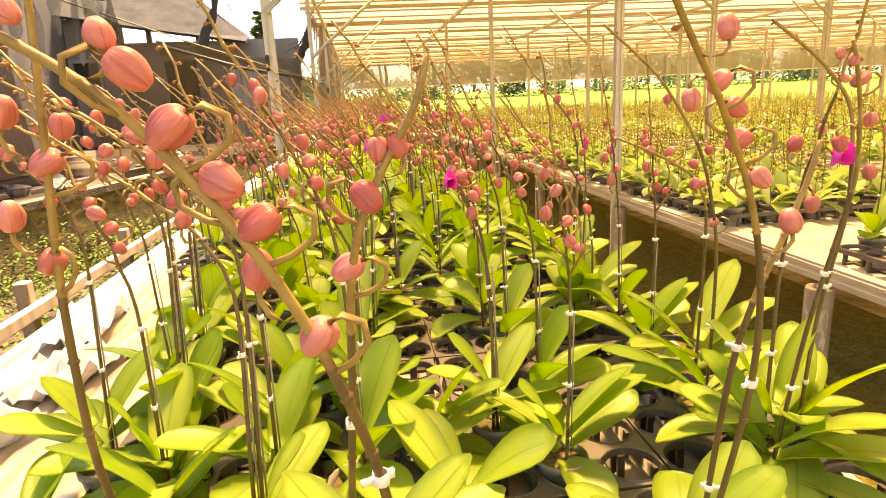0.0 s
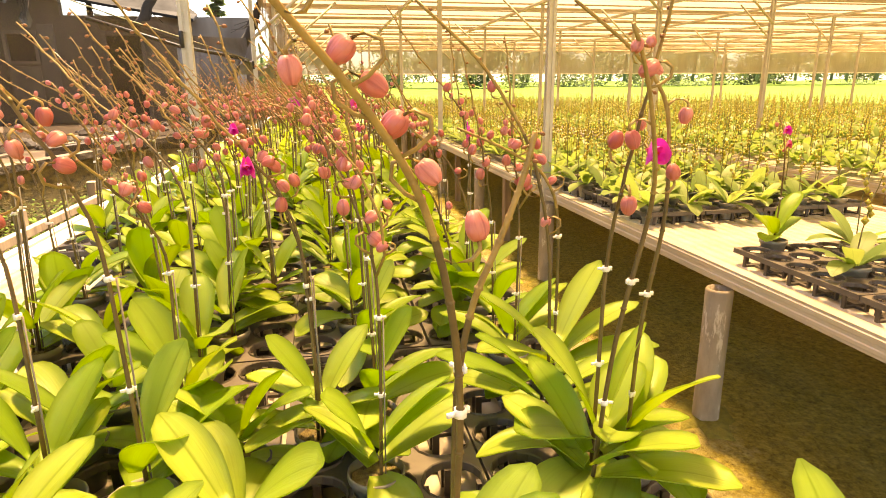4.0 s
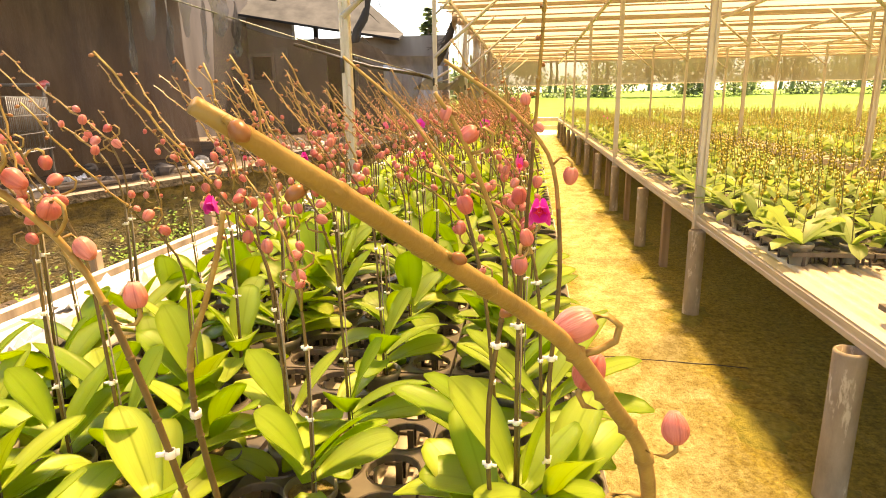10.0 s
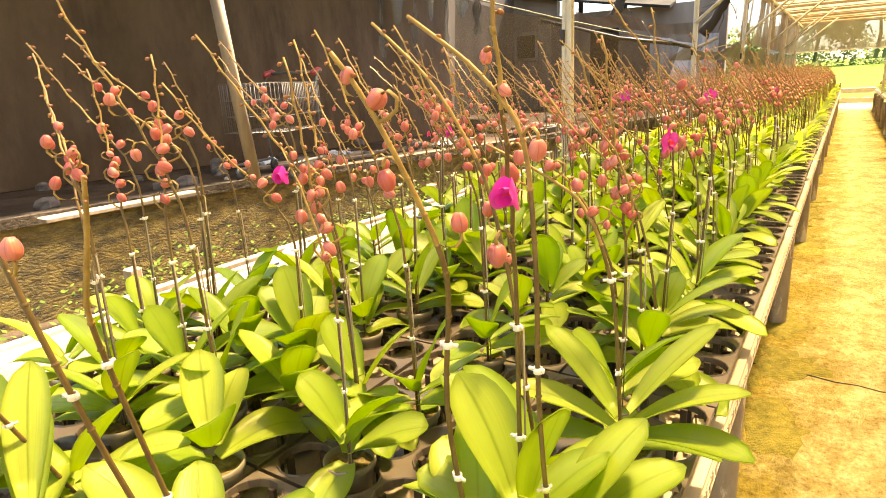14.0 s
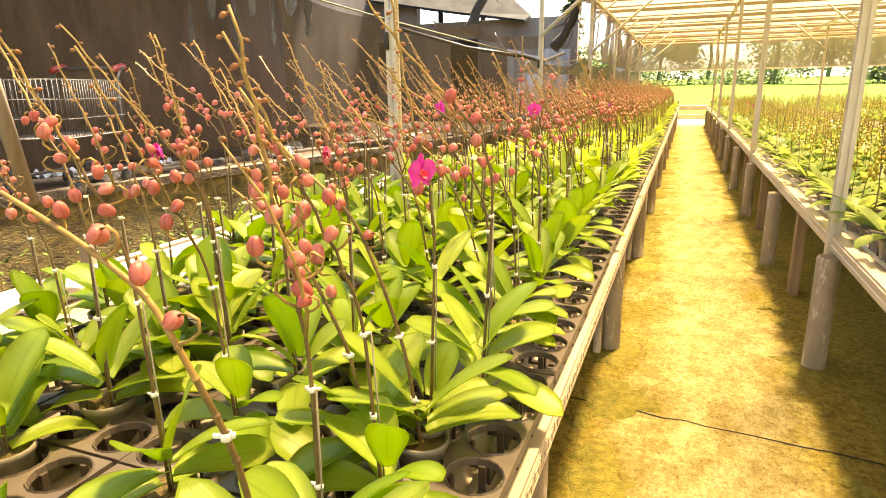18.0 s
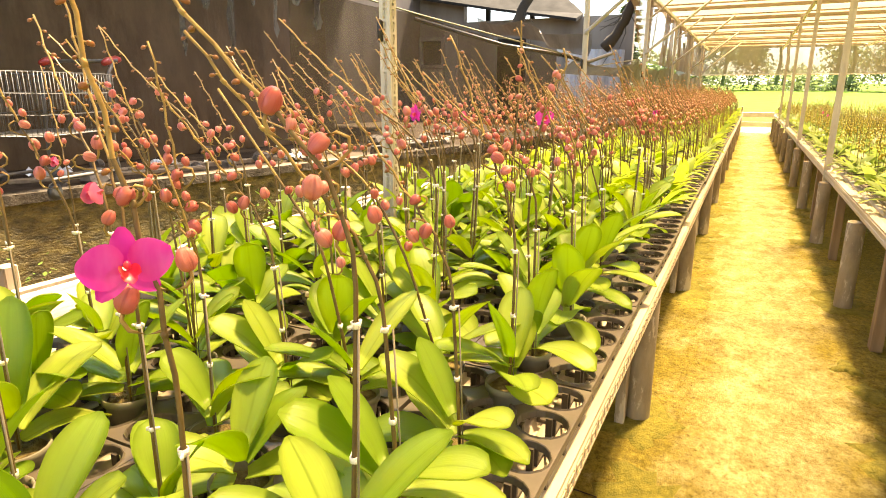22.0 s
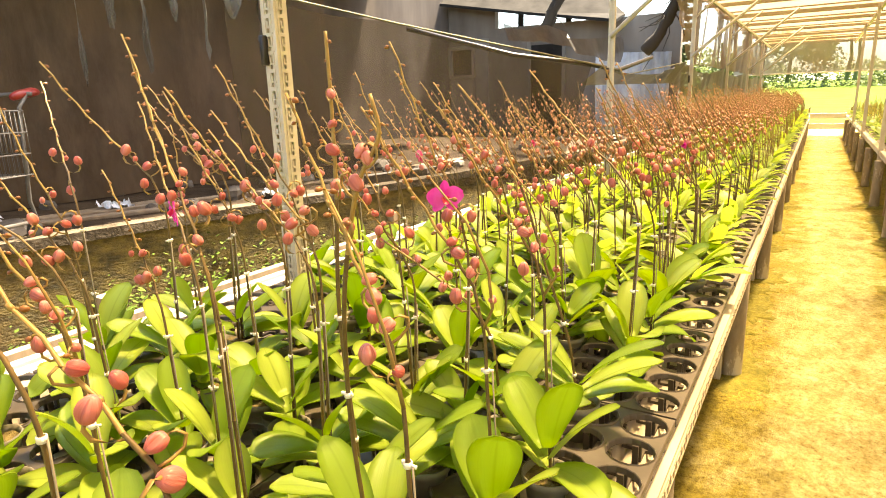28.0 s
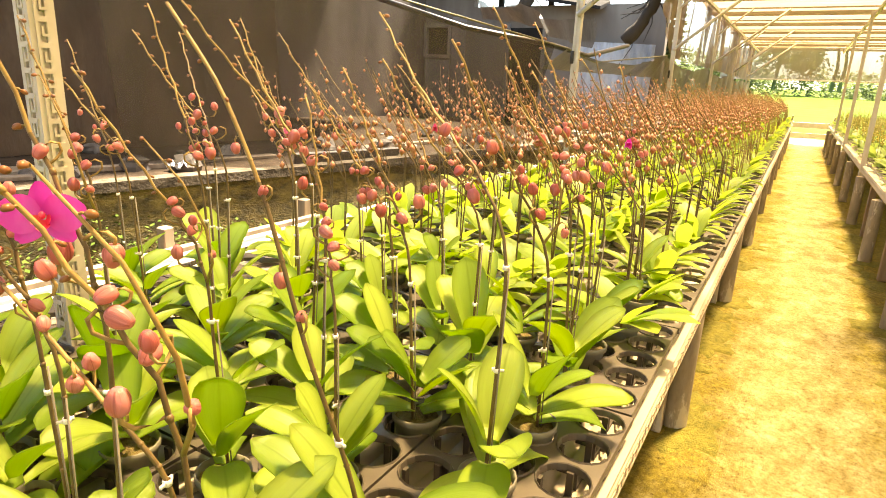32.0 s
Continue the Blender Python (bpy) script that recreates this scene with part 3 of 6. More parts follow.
rf = Shape()
nx, ny = 70, 44
xs, ys = np.linspace(-1.72, 30, nx + 1), np.linspace(-6, 27.5, ny + 1)
v = [(x, y, ROOF_Z + 0.09 + 0.035 * noise.noise((x * 0.8, y * 0.9, 2)) + 0.03 * math.sin(y * 2.9)) for y in ys for x in xs]
rf.add(v, [(j * (nx + 1) + i, j * (nx + 1) + i + 1, (j + 1) * (nx + 1) + i + 1, (j + 1) * (nx + 1) + i) for j in range(ny) for i in range(nx)])
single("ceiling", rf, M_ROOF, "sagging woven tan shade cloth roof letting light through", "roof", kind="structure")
for k in range(17):
    y = -5.5 + 2.05 * k
    single("roof_beam", Shape().box(-1.72, 30, y - 0.025, y + 0.025, ROOF_Z - 0.03, ROOF_Z + 0.03, bevel=0.004), M_BEAM, "tan beam across the shade cloth roof", "beam", group="roof beams", smooth=False)
for k in range(11):
    x = -1.425 + 2.45 * k
    single("roof_purlin", Shape().box(x - 0.025, x + 0.025, -6, 27.5, ROOF_Z - 0.085, ROOF_Z - 0.032, bevel=0.004), M_POST, "long pale metal purlin under the shade cloth roof", "beam", group="roof purlins", smooth=False)


for k in range(32):
    y = -5.0 + 1.025 * k
    single("roof_batten", Shape().box(-15.85, 15.85, -0.011, 0.011, 0.005, 0.03), M_BEAM, "thin tan batten holding up the shade cloth", "batten", pose(14.15, y + rng.uniform(-0.12, 0.12), ROOF_Z, 0, 0, rng.uniform(-0.5, 0.5)), "roof battens", smooth=False)


def moss_patch(x, y, r, seed):
    """A low uneven cushion of moss round the foot of a leg."""
    s = Shape()
    ring = [(0.0, 0.016), (0.35, 0.014), (0.65, 0.010), (0.9, 0.004), (1.0, -0.004)]
    v, f = [], []
    for q, z in ring:
        for i in range(18):
            a = 2 * math.pi * i / 18
            k = r * max(q, 0.02) * (1 + 0.9 * noise.noise((math.cos(a) * 2.4 + seed, math.sin(a) * 2.4, q * 0.5)))
            v.append((k * math.cos(a), 1.25 * k * math.sin(a), z + 0.006 * noise.noise((k * 40, a * 3, seed)) * (1 - q)))
    for q in range(4):
        for i in range(18):
            f.append((q * 18 + i, q * 18 + (i + 1) % 18, (q + 1) * 18 + (i + 1) % 18, (q + 1) * 18 + i))
    single("moss_patch", s.add(v, f), M_MOSS, "dark yellow-green moss round the foot of a bench leg", "moss", pose(x, y, 0.002), "moss patches", "stuff")


for k in range(6):
    moss_patch(-0.02, 2.12 + 2.01 * k, 0.13 + 0.03 * (k % 3), k)
    moss_patch(AISLE_X - 0.03, 2.22 + 2.0 * k, 0.14 + 0.03 * (k % 2), 20 + k)
for k in range(44):
    side = k % 2
    moss_patch((rng.uniform(-0.16, 0.06) if side else AISLE_X - rng.uniform(-0.02, 0.12)), rng.uniform(1.2, 12.0), rng.uniform(0.05, 0.15), 50 + k)
for k in range(5):
    single("prop", Shape().box(-0.02, 0.02, -0.05, 0.05, 0, 0.605, bevel=0.004), M_LEG, "flat grey board standing behind a bench leg", "prop", pose(-0.12, 2.12 + 2.01 * k - 0.06, 0), "boards behind the legs", smooth=False)

# ---- side nets, yard and building ----


def cloth(name, pts0, pts1, nu, nv, sag, mat, label, category="net", kind="structure", folds=0.05, freq=2.2):
    """A hanging sheet between an upper and a lower line of points, with folds."""
    a, b = np.asarray(pts0, float), np.asarray(pts1, float)
    v = []
    for j in range(nv + 1):
        for i in range(nu + 1):
            t = i / nu * (len(a) - 1)
            k = min(int(t), len(a) - 2)
            p = a[k] + (a[k + 1] - a[k]) * (t - k)
            q = b[k] + (b[k + 1] - b[k]) * (t - k)
            s = j / nv
            c = p + (q - p) * s
            c[2] -= sag * math.sin(math.pi * ((t * 1.0) % 1.0)) * (1 - s)
            c[0] += folds * noise.noise((c[0] * 0.5, c[1] * freq, c[2] * 0.5))
            c[1] += folds * noise.noise((c[0] * freq, c[1] * 0.5, c[2] * 0.5 + 9))
            v.append(tuple(c))
    f = [(j * (nu + 1) + i, j * (nu + 1) + i + 1, (j + 1) * (nu + 1) + i + 1, (j + 1) * (nu + 1) + i) for j in range(nv) for i in range(nu)]
    return single(name, Shape().add(v, f), mat, label, category, kind=kind)


M_WRAP = plain("crumpled_plastic", (0.50, 0.50, 0.52), (0.74, 0.74, 0.76), 14, 0.25, 0.0, 0.5, (1, 1, 1), 0.01)
M_CURTAIN = net_material("white_plastic_strips", (0.30, 0.31, 0.33), (0.56, 0.58, 0.60), 0.02, 0.30, (0.16, 0.16, 0.17))
TZ = 0.72           # top of the raised yard
M_NET_THIN = net_material("worn_shade_net", (0.048, 0.033, 0.024), (0.095, 0.066, 0.048), 0.16, 0.46, (0.17, 0.13, 0.10))
cloth("net_back", [(-8.6, -6, 4.2), (-6.8, -1.5, 3.7), (-6.0, 2.2, 3.4), (-5.6, 5.0, 3.3), (-5.4, 9.0, 3.2)],
      [(-8.6, -6, 0.73), (-6.8, -1.5, 0.73), (-6.0, 2.2, 0.73), (-5.5, 5.0, 0.73), (-5.2, 9.0, 0.73)], 90, 16, 0.05, M_NET, "dark brown shade net hanging in folds behind the raised yard", folds=0.10, freq=1.5)
cloth("net_side", [(-2.90, 5.35, 2.24), (-2.4, 6.4, 2.07), (-1.56, 8.2, 1.80)],
      [(-3.15, 5.6, 0.95), (-2.75, 6.5, 0.85), (-1.85, 8.2, 0.72)], 60, 14, 0.05, M_NET_THIN, "worn brown shade net hanging from a rope beside the bench")
cloth("net_lean_to", [(-9.5, -8, 3.7), (-9.5, 2, 3.7), (-9.0, 8.5, 3.7), (-8.8, 11, 3.8), (-8.6, 13.2, 3.9)], [(-4.9, -8, 3.15), (-4.0, 2, 3.15), (-3.6, 8.5, 3.15), (-4.9, 11, 3.4), (-5.7, 13.2, 3.6)], 80, 12, 0.0, M_NET_TOP, "dark shade net roofing the lean-to beside the building", folds=0.2)
M_NET_GREY = net_material("dusty_side_net", (0.10, 0.085, 0.068), (0.19, 0.165, 0.135), 0.06, 0.24, (0.26, 0.23, 0.19))
M_NET_UPPER = net_material("brown_hanging_net", (0.13, 0.085, 0.05), (0.24, 0.165, 0.10), 0.12, 0.45, (0.30, 0.23, 0.15))
cloth("net_side_far", [(-1.52, 8.4, 1.80), (-1.52, 12.35, 1.97), (-1.52, 16.4, 1.97), (-1.52, 20.4, 1.97), (-1.52, 24.4, 1.97), (-1.52, 27, 1.97)],
      [(-1.75, 8.4, 1.62), (-1.7, 12.35, 1.66), (-1.65, 16.4, 0.7), (-1.6, 20.4, 0.5), (-1.6, 24.4, 0.5), (-1.6, 27, 0.5)], 120, 12, 0.14, M_NET_GREY, "dusty grey shade net strung between the posts", folds=0.12, freq=3.0)
cloth("net_side_upper", [(-1.55, 11.4, 3.04), (-1.55, 16.4, 3.04), (-1.55, 20.4, 3.04), (-1.55, 27, 3.04)],
      [(-1.60, 13.2, 1.95), (-1.60, 16.4, 1.97), (-1.60, 20.4, 1.97), (-1.60, 27, 1.97)], 120, 14, 0.0, M_NET_UPPER, "worn brown net hanging from the roof edge in folds", folds=0.14, freq=3.2)
for top, low in (((-3.25, 12.5, 3.75), (-3.85, 12.5, 2.50)), ((-1.62, 12.4, 3.04), (-2.15, 12.5, 2.15))):
    p0, p1 = np.array(top), np.array(low)
    pts = [p0 + (p1 - p0) * u + np.array((0.16 * math.sin(3.0 * u) * u + 0.05 * noise.noise((u * 5, top[0], 1)), 0, 0.05 * noise.noise((u * 6, top[0], 4)))) for u in np.linspace(0, 1, 12)]
    single("net_drape", Shape().tube(pts, [0.05 + 0.05 * u + 0.03 * noise.noise((u * 7, top[0], 8)) for u in np.linspace(0, 1, 12)], 9), M_NET_TOP, "gathered dark net hanging in a bundle from the roof edge", "net", group="gathered nets")
    for q in range(10):
        u = rng.uniform(0.0, 0.9)
        c = p0 + (p1 - p0) * u
        e = c + np.array((rng.uniform(-0.5, 0.35), rng.uniform(-0.2, 0.2), -rng.uniform(0.15, 0.6)))
        single("net_strand", Shape().tube([c, (c + e) / 2 + np.array((0.06, 0, -0.05)), e], [0.012, 0.008, 0.004], 5), M_NET_TOP, "loose dark strand hanging from the gathered net", "strand", group="loose net strands")
cloth("net_over_posts", [(-4.6, 12.6, 2.78), (-3.2, 11.2, 2.52), (-1.7, 9.3, 2.12)], [(-4.6, 12.8, 2.50), (-3.2, 11.4, 2.28), (-1.75, 9.5, 1.86)], 40, 8, 0.10, M_NET_GREY, "grey plastic sheet drooping from the roof edge", folds=0.2, freq=2.4)
cloth("white_curtain", [(-3.78, 15.42, 2.36), (-2.30, 15.42, 2.30)], [(-3.78, 15.42, TZ + 0.02), (-2.30, 15.42, TZ + 0.02)], 90, 6, 0.0, M_CURTAIN, "white plastic strip curtain hanging beside the building", "curtain", "", 0.10, 9)
cloth("net_far_end", [(-2.5, 27.2, 3.05), (30, 27.2, 3.05)], [(-2.5, 27.2, 2.05), (30, 27.2, 2.05)], 90, 5, 0.05, M_NET_END, "pale grey-green net hanging across the far end")
cloth("net_right_end", [(30, 27.2, 3.05), (30, -6, 3.05)], [(30, 27.2, 1.6), (30, -6, 1.6)], 60, 5, 0.05, M_NET_END, "pale grey-green net hanging along the far side")
single("far_end_bar", Shape().box(-2.5, 30, 27.15, 27.2, 2.02, 2.06, bevel=0.005), M_POST, "pale bar along the lower edge of the end net", "bar", kind="structure", smooth=False)
for pts in ([(-8.0, -6, 4.0), (-6.0, -1.5, 3.3), (-4.4, 2.2, 2.75), (-3.3, 4.5, 2.38), (-2.4, 6.4, 2.06), (-1.5, 8.3, 1.78)], [(-1.5, 8.3, 1.78), (-1.6, 9.4, 1.72), (-1.5, 12.35, 1.95)]):
    single("net_rope", Shape().tube(pts, 0.007, 6), M_ROPE, "pale rope along the top of the shade net", "rope", group="net ropes")
single("black_hose", Shape().tube([(-3.0, 7.4, 2.15), (-2.2, 7.9, 1.90), (-1.62, 8.3, 1.80), (-1.55, 9.0, 1.76), (-1.5, 10.2, 1.93)], 0.022, 7), M_HOSE, "thick black hose tied along the net", "hose")
M_RAG = net_material("torn_plastic", (0.06, 0.05, 0.04), (0.13, 0.11, 0.09), 0.15, 0.5, (0.42, 0.39, 0.34))
M_RAG.node_tree.nodes["Principled BSDF"].inputs["Roughness"].default_value = 0.28
for k in range(7):
    y = 4.62 + 0.15 * k
    x, z = np.interp(y, (4.5, 6.4), (-3.32, -2.42)), np.interp(y, (4.5, 6.4), (2.38, 2.07))
    wd_, ln = rng.uniform(0.05, 0.12), (0.75, 0.4, 0.62, 0.3, 0.5, 0.22, 0.36)[k]
    v = []
    for j in range(13):
        u = j / 12
        tw = 1.6 * u * (1 if k % 2 else -1) + 0.6 * noise.noise((u * 3, k, 0))
        for q in (-1, -0.4, 0.3, 1):
            r_ = wd_ * q * (1.0 - 0.55 * u) * (1 + 0.3 * noise.noise((q * 2, u * 4, k)))
            v.append((x + 0.03 + r_ * math.sin(tw) + 0.03 * noise.noise((u * 4, q, k + 3)), y + r_ * math.cos(tw), z + 0.3 - u * (ln + 0.3) * (1 - 0.12 * abs(q))))
    single("torn_plastic", Shape().add(v, [(j * 4 + q, j * 4 + q + 1, j * 4 + q + 5, j * 4 + q + 4) for j in range(12) for q in range(3)]), M_RAG, "torn strip of glossy black plastic hanging from the net rope", "plastic strip", group="torn plastic strips")

# raised yard behind a low retaining wall
EDGE = [(-5.2, -6), (-4.6, 0.0), (-4.15, 3.9), (-3.25, 7.8), (-2.6, 12.0), (-2.5, 30)]
yd = Shape()
for (x0, y0), (x1, y1) in zip(EDGE, EDGE[1:]):
    yd.add([(x0, y0, TZ), (x1, y1, TZ), (-16, y1, TZ), (-16, y0, TZ)], [(0, 1, 2, 3)])
single("floor_terrace", yd, M_DIRT, "brown dirt floor of the raised yard under the lean-to", "floor", kind="structure", smooth=False)
rw = Shape()
for (x0, y0), (x1, y1) in zip(EDGE, EDGE[1:]):
    rw.add([(x0, y0, -0.02), (x1, y1, -0.02), (x1, y1, TZ - 0.05), (x0, y0, TZ - 0.05)], [(0, 1, 2, 3)])
single("retaining_wall", rw, M_MOSSWALL, "low retaining wall streaked with rust-brown moss", "wall", kind="structure", smooth=False)
M_CAP = plain("mossy_cap", (0.035, 0.026, 0.017), (0.13, 0.10, 0.07), 9, 0.9, 0, 0.8, (1, 1, 1), 0.02, spec=0.05)
kb = Shape()
for (x0, y0), (x1, y1) in zip(EDGE, EDGE[1:]):
    v = [(x0 + a, y0, z) for a, z in ((0.02, TZ - 0.05), (0.02, TZ + 0.02), (-0.14, TZ + 0.02), (-0.14, TZ - 0.05))] + [(x1 + a, y1, z) for a, z in ((0.02, TZ - 0.05), (0.02, TZ + 0.02), (-0.14, TZ + 0.02), (-0.14, TZ - 0.05))]
    kb.add(v, [(i, (i + 1) % 4, 4 + (i + 1) % 4, 4 + i) for i in range(4)])
single("wall_cap", kb, M_CAP, "pale concrete cap on the low retaining wall", "wall cap", kind="structure", smooth=False)

# building behind the net
M_PALE_WALL = plain("dusty_pale_panel", (0.14, 0.12, 0.10), (0.24, 0.21, 0.18), 2.5, 0.9, 0, 0.3, (1, 1, 0.25))
# Side wall's plaster again; the front's greater brightness is put into its colour.
M_WALL_FRONT = plain("bright_front_plaster", (0.11, 0.088, 0.068), (0.21, 0.175, 0.14), 1.8, 0.9, 0, 0.4, (1, 1, 0.22))
FY = 15.6           # front of the building, which faces the benches' near end
bd = thing("farm_building", "dark brown plastered farm building with small window and dark low roof", "building", pose(0, FY, 0))
side = Shape().add([(-7.42, 0.2, TZ), (-11.2, -24, TZ), (-11.4, -24, TZ), (-7.62, 0.2, TZ), (-7.42, 0.2, 5.0), (-11.2, -24, 5.0), (-11.4, -24, 5.0), (-7.62, 0.2, 5.0)], [(0, 1, 5, 4), (3, 7, 6, 2), (0, 4, 7, 3), (1, 2, 6, 5), (4, 5, 6, 7)])
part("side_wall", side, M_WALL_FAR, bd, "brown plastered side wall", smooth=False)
w = Shape().box(-13.5, -7.62, 0, 0.2, TZ, 3.9).box(-7.41, -6.72, 0, 0.2, TZ, 2.0).box(-7.41, -6.72, 0, 0.2, 2.72, 3.6).box(-6.72, -6.2, 0, 0.2, TZ, 3.5).box(-6.2, -2.2, 0, 0.2, TZ, 3.04)
part("front_wall", w, M_WALL_FRONT, bd, "brown plastered wall", smooth=False)
fr = Shape().box(-7.41, -6.72, -0.05, 0.05, 2.64, 2.72).box(-7.41, -6.72, -0.05, 0.05, 2.0, 2.07).box(-7.41, -7.34, -0.05, 0.05, 2.07, 2.64).box(-6.79, -6.72, -0.05, 0.05, 2.07, 2.64)
part("window_frame", fr, M_PALE_WALL, bd, "dusty window frame", smooth=False)
part("window_pane", Shape().box(-7.41, -6.72, 0.09, 0.10, 2.0, 2.72), M_HOSE, bd, "dark window pane", smooth=False)
for x0, x1, z1 in ((-7.72, -7.48, 2.85), (-6.70, -6.36, 2.85), (-7.36, -6.74, 1.96)):
    part("wall_panel", Shape().box(x0, x1, -0.03, -0.002, TZ, z1, bevel=0.006), M_PALE_WALL, bd, "pale dusty wall panel", smooth=False)
for x in (-5.35, -4.55):
    part("door_post", Shape().box(x - 0.04, x + 0.04, -0.06, -0.002, TZ, 2.7, bevel=0.006), M_PALE_WALL, bd, "grey door post", smooth=False)
part("door", Shape().box(-5.31, -4.59, -0.02, -0.004, TZ, 2.62), M_ROOFING, bd, "dark door", smooth=False)
rfs = Shape()
lo, hi = [(-13.5, 0.0, 4.3), (-7.4, -0.25, 3.60), (-5.2, -0.35, 3.20), (-3.35, -0.4, 2.90)], [(-13.5, 3.0, 6.6), (-7.4, 2.6, 5.6), (-5.2, 1.6, 4.55), (-3.35, 0.2, 3.06)]
rv = [(x, y, z + d) for d in (0.0, 0.06) for row in (lo, hi) for x, y, z in row]
rfs.add(rv, [(i, i + 1, i + 5, i + 4) for i in range(3)] + [(8 + i, 12 + i, 13 + i, 9 + i) for i in range(3)] + [(i, 8 + i, 9 + i, i + 1) for i in range(3)] + [(4 + i, 5 + i, 13 + i, 12 + i) for i in range(3)] + [(3, 11, 15, 7), (0, 4, 12, 8)])
part("roof", rfs, M_ROOFING, bd, "dark weathered sloping roof", smooth=False)
for x in (-6.9, -5.6, -4.5):
    part("roof_prop", Shape().box(x - 0.05, x + 0.05, 0.03, 0.13, 3.0, 3.62 + 0.25 * (-6.1 - x) * 0.75, bevel=0.005), M_ROOFING, bd, "dark wooden prop under the roof", smooth=False)

for k in range(60):
    s = Shape()
    r = rng.uniform(0.03, 0.13)
    prof = [(0.01, -0.01), (r * 0.9, -0.01), (r, r * 0.3), (r * rng.uniform(0.7, 1.0), r * 0.75), (r * 0.4, r * 1.0), (0.01, r * 1.05)]
    s.turned(prof, 7)
    s.v[0] += np.array([[0.55 * r * noise.noise((i * 1.7, k, 0)), 0.55 * r * noise.noise((i * 1.3, k, 5)), 0] for i in range(len(s.v[0]))])
    y = rng.uniform(0, 14)
    e = np.interp(y, [q[1] for q in EDGE], [q[0] for q in EDGE])
    single("rubble", s, rng.choice((M_DEBRIS, M_DEBRIS, M_LEG)), "broken grey rubble lying in the raised dirt yard", "rubble", pose(e - 0.25 - rng.random() ** 2 * 2.2, y, TZ, 0, 0, rng.uniform(0, 360)), "yard rubble", smooth=False)

# boards and torn plastic left lying in the yard
for x, y, a, n, w_, t_ in ((-4.55, 4.9, 66, 1.5, 0.11, 0.03), (-4.75, 5.3, 81, 1.2, 0.14, 0.025), (-4.35, 5.9, 72, 1.7, 0.09, 0.04), (-4.2, 7.0, 78, 1.3, 0.12, 0.03), (-4.05, 2.6, 88, 1.1, 0.13, 0.03), (-3.85, 9.6, 84, 1.6, 0.10, 0.04)):
    single("loose_board", Shape().box(-n / 2, n / 2, -w_ / 2, w_ / 2, 0, t_, bevel=0.005), M_WOOD, "weathered grey-brown board lying in the raised dirt yard", "board", pose(x, y, TZ, 0, 0, a), "yard boards", smooth=False)
for k, (x, y, w_) in enumerate(((-4.62, 5.45, 0.13), (-4.9, 4.55, 0.16), (-3.9, 6.5, 0.10))):
    n = 11
    vv = [((i / 5 - 1) * w_ * (1 + 0.3 * noise.noise((j * 0.6, k, 2))), (j / 5 - 1) * w_ * 0.7, max(0.002, 0.05 + 0.09 * noise.noise((i * 0.6 + 9 * k, j * 0.6, 3)) + 0.02 * noise.noise((i * 1.9, j * 1.7, k)))) for j in range(n) for i in range(n)]
    single("plastic_scrap", Shape().add(vv, [(j * n + i, j * n + i + 1, (j + 1) * n + i + 1, (j + 1) * n + i) for j in range(n - 1) for i in range(n - 1)]), M_WRAP, "crumpled pale plastic scrap lying in the raised yard", "plastic scrap", pose(x, y, TZ, 0, 0, 40 * k), "plastic scraps", smooth=False)

# shopping trolley on the raised yard
tr = thing("shopping_trolley", "old wire shopping trolley with red grips in the raised yard", "trolley", pose(-4.15, 4.15, TZ, 0, 0, 24))
bk = Shape()
for k in range(4):
    z = 0.42 + 0.133 * k
    bk.tube([(-0.28, -0.42 + 0.02 * k * 0.3, z), (0.28, -0.42, z), (0.28, 0.42, z), (-0.28, 0.42, z), (-0.28, -0.42, z)], 0.004, 4)
for k in range(25):
    y = -0.42 + 0.035 * k
    bk.tube([(0.28, y, 0.42), (0.28, y, 0.82)], 0.0022, 4)
    bk.tube([(-0.28, y, 0.42), (-0.28, y, 0.82)], 0.0022, 4)
for k in range(17):
    x = -0.28 + 0.035 * k
    bk.tube([(x, -0.42, 0.82), (x, -0.42, 0.42), (x, 0.42, 0.42), (x, 0.42, 0.82)], 0.0022, 4)
part("basket", bk, M_CHROME, tr, "dull wire basket")
for x in (-0.26, 0.26):
    part("side_frame", Shape().tube([(x, 0.50, 0.92), (x, 0.42, 0.84), (x, 0.36, 0.25), (x, 0.40, 0.12), (x, -0.38, 0.14)], 0.013, 6), M_CHROME, tr)
part("handle", Shape().tube([(-0.29, 0.50, 0.92), (0.29, 0.50, 0.92)], 0.014, 8), M_CHROME, tr, "grey metal handle")
for x in (-0.24, 0.24):
    part("corner_grip", Shape().tube([(x, 0.40, 0.90), (x, 0.45, 0.915), (x, 0.57, 0.935), (x, 0.61, 0.935)], [0.02, 0.029, 0.029, 0.022], 10), M_RED, tr, "red plastic grip")
    for y in (-0.34, 0.38):
        part("wheel", Shape().turned([(0.02, -0.015), (0.055, -0.015), (0.06, 0), (0.055, 0.015), (0.02, 0.015)], 12), M_HOSE, tr, "black wheel", pose(x, y, 0.06, 0, 90, 0))
single("leaning_pole", Shape().tube([(-3.85, 3.6, TZ), (-3.8, 3.45, 1.7), (-3.72, 3.3, 2.6)], [0.05, 0.048, 0.045], 8), M_WOOD, "pale grey pole leaning beside the trolley", "pole")
single("metal_sheet", Shape().box(-0.6, 0.6, -0.02, 0.02, 0, 0.10, bevel=0.005), M_CHROME, "corrugated metal sheet lying against the retaining wall", "sheet", pose(-3.45, 8.0, TZ, 12, 0, 75), smooth=False)

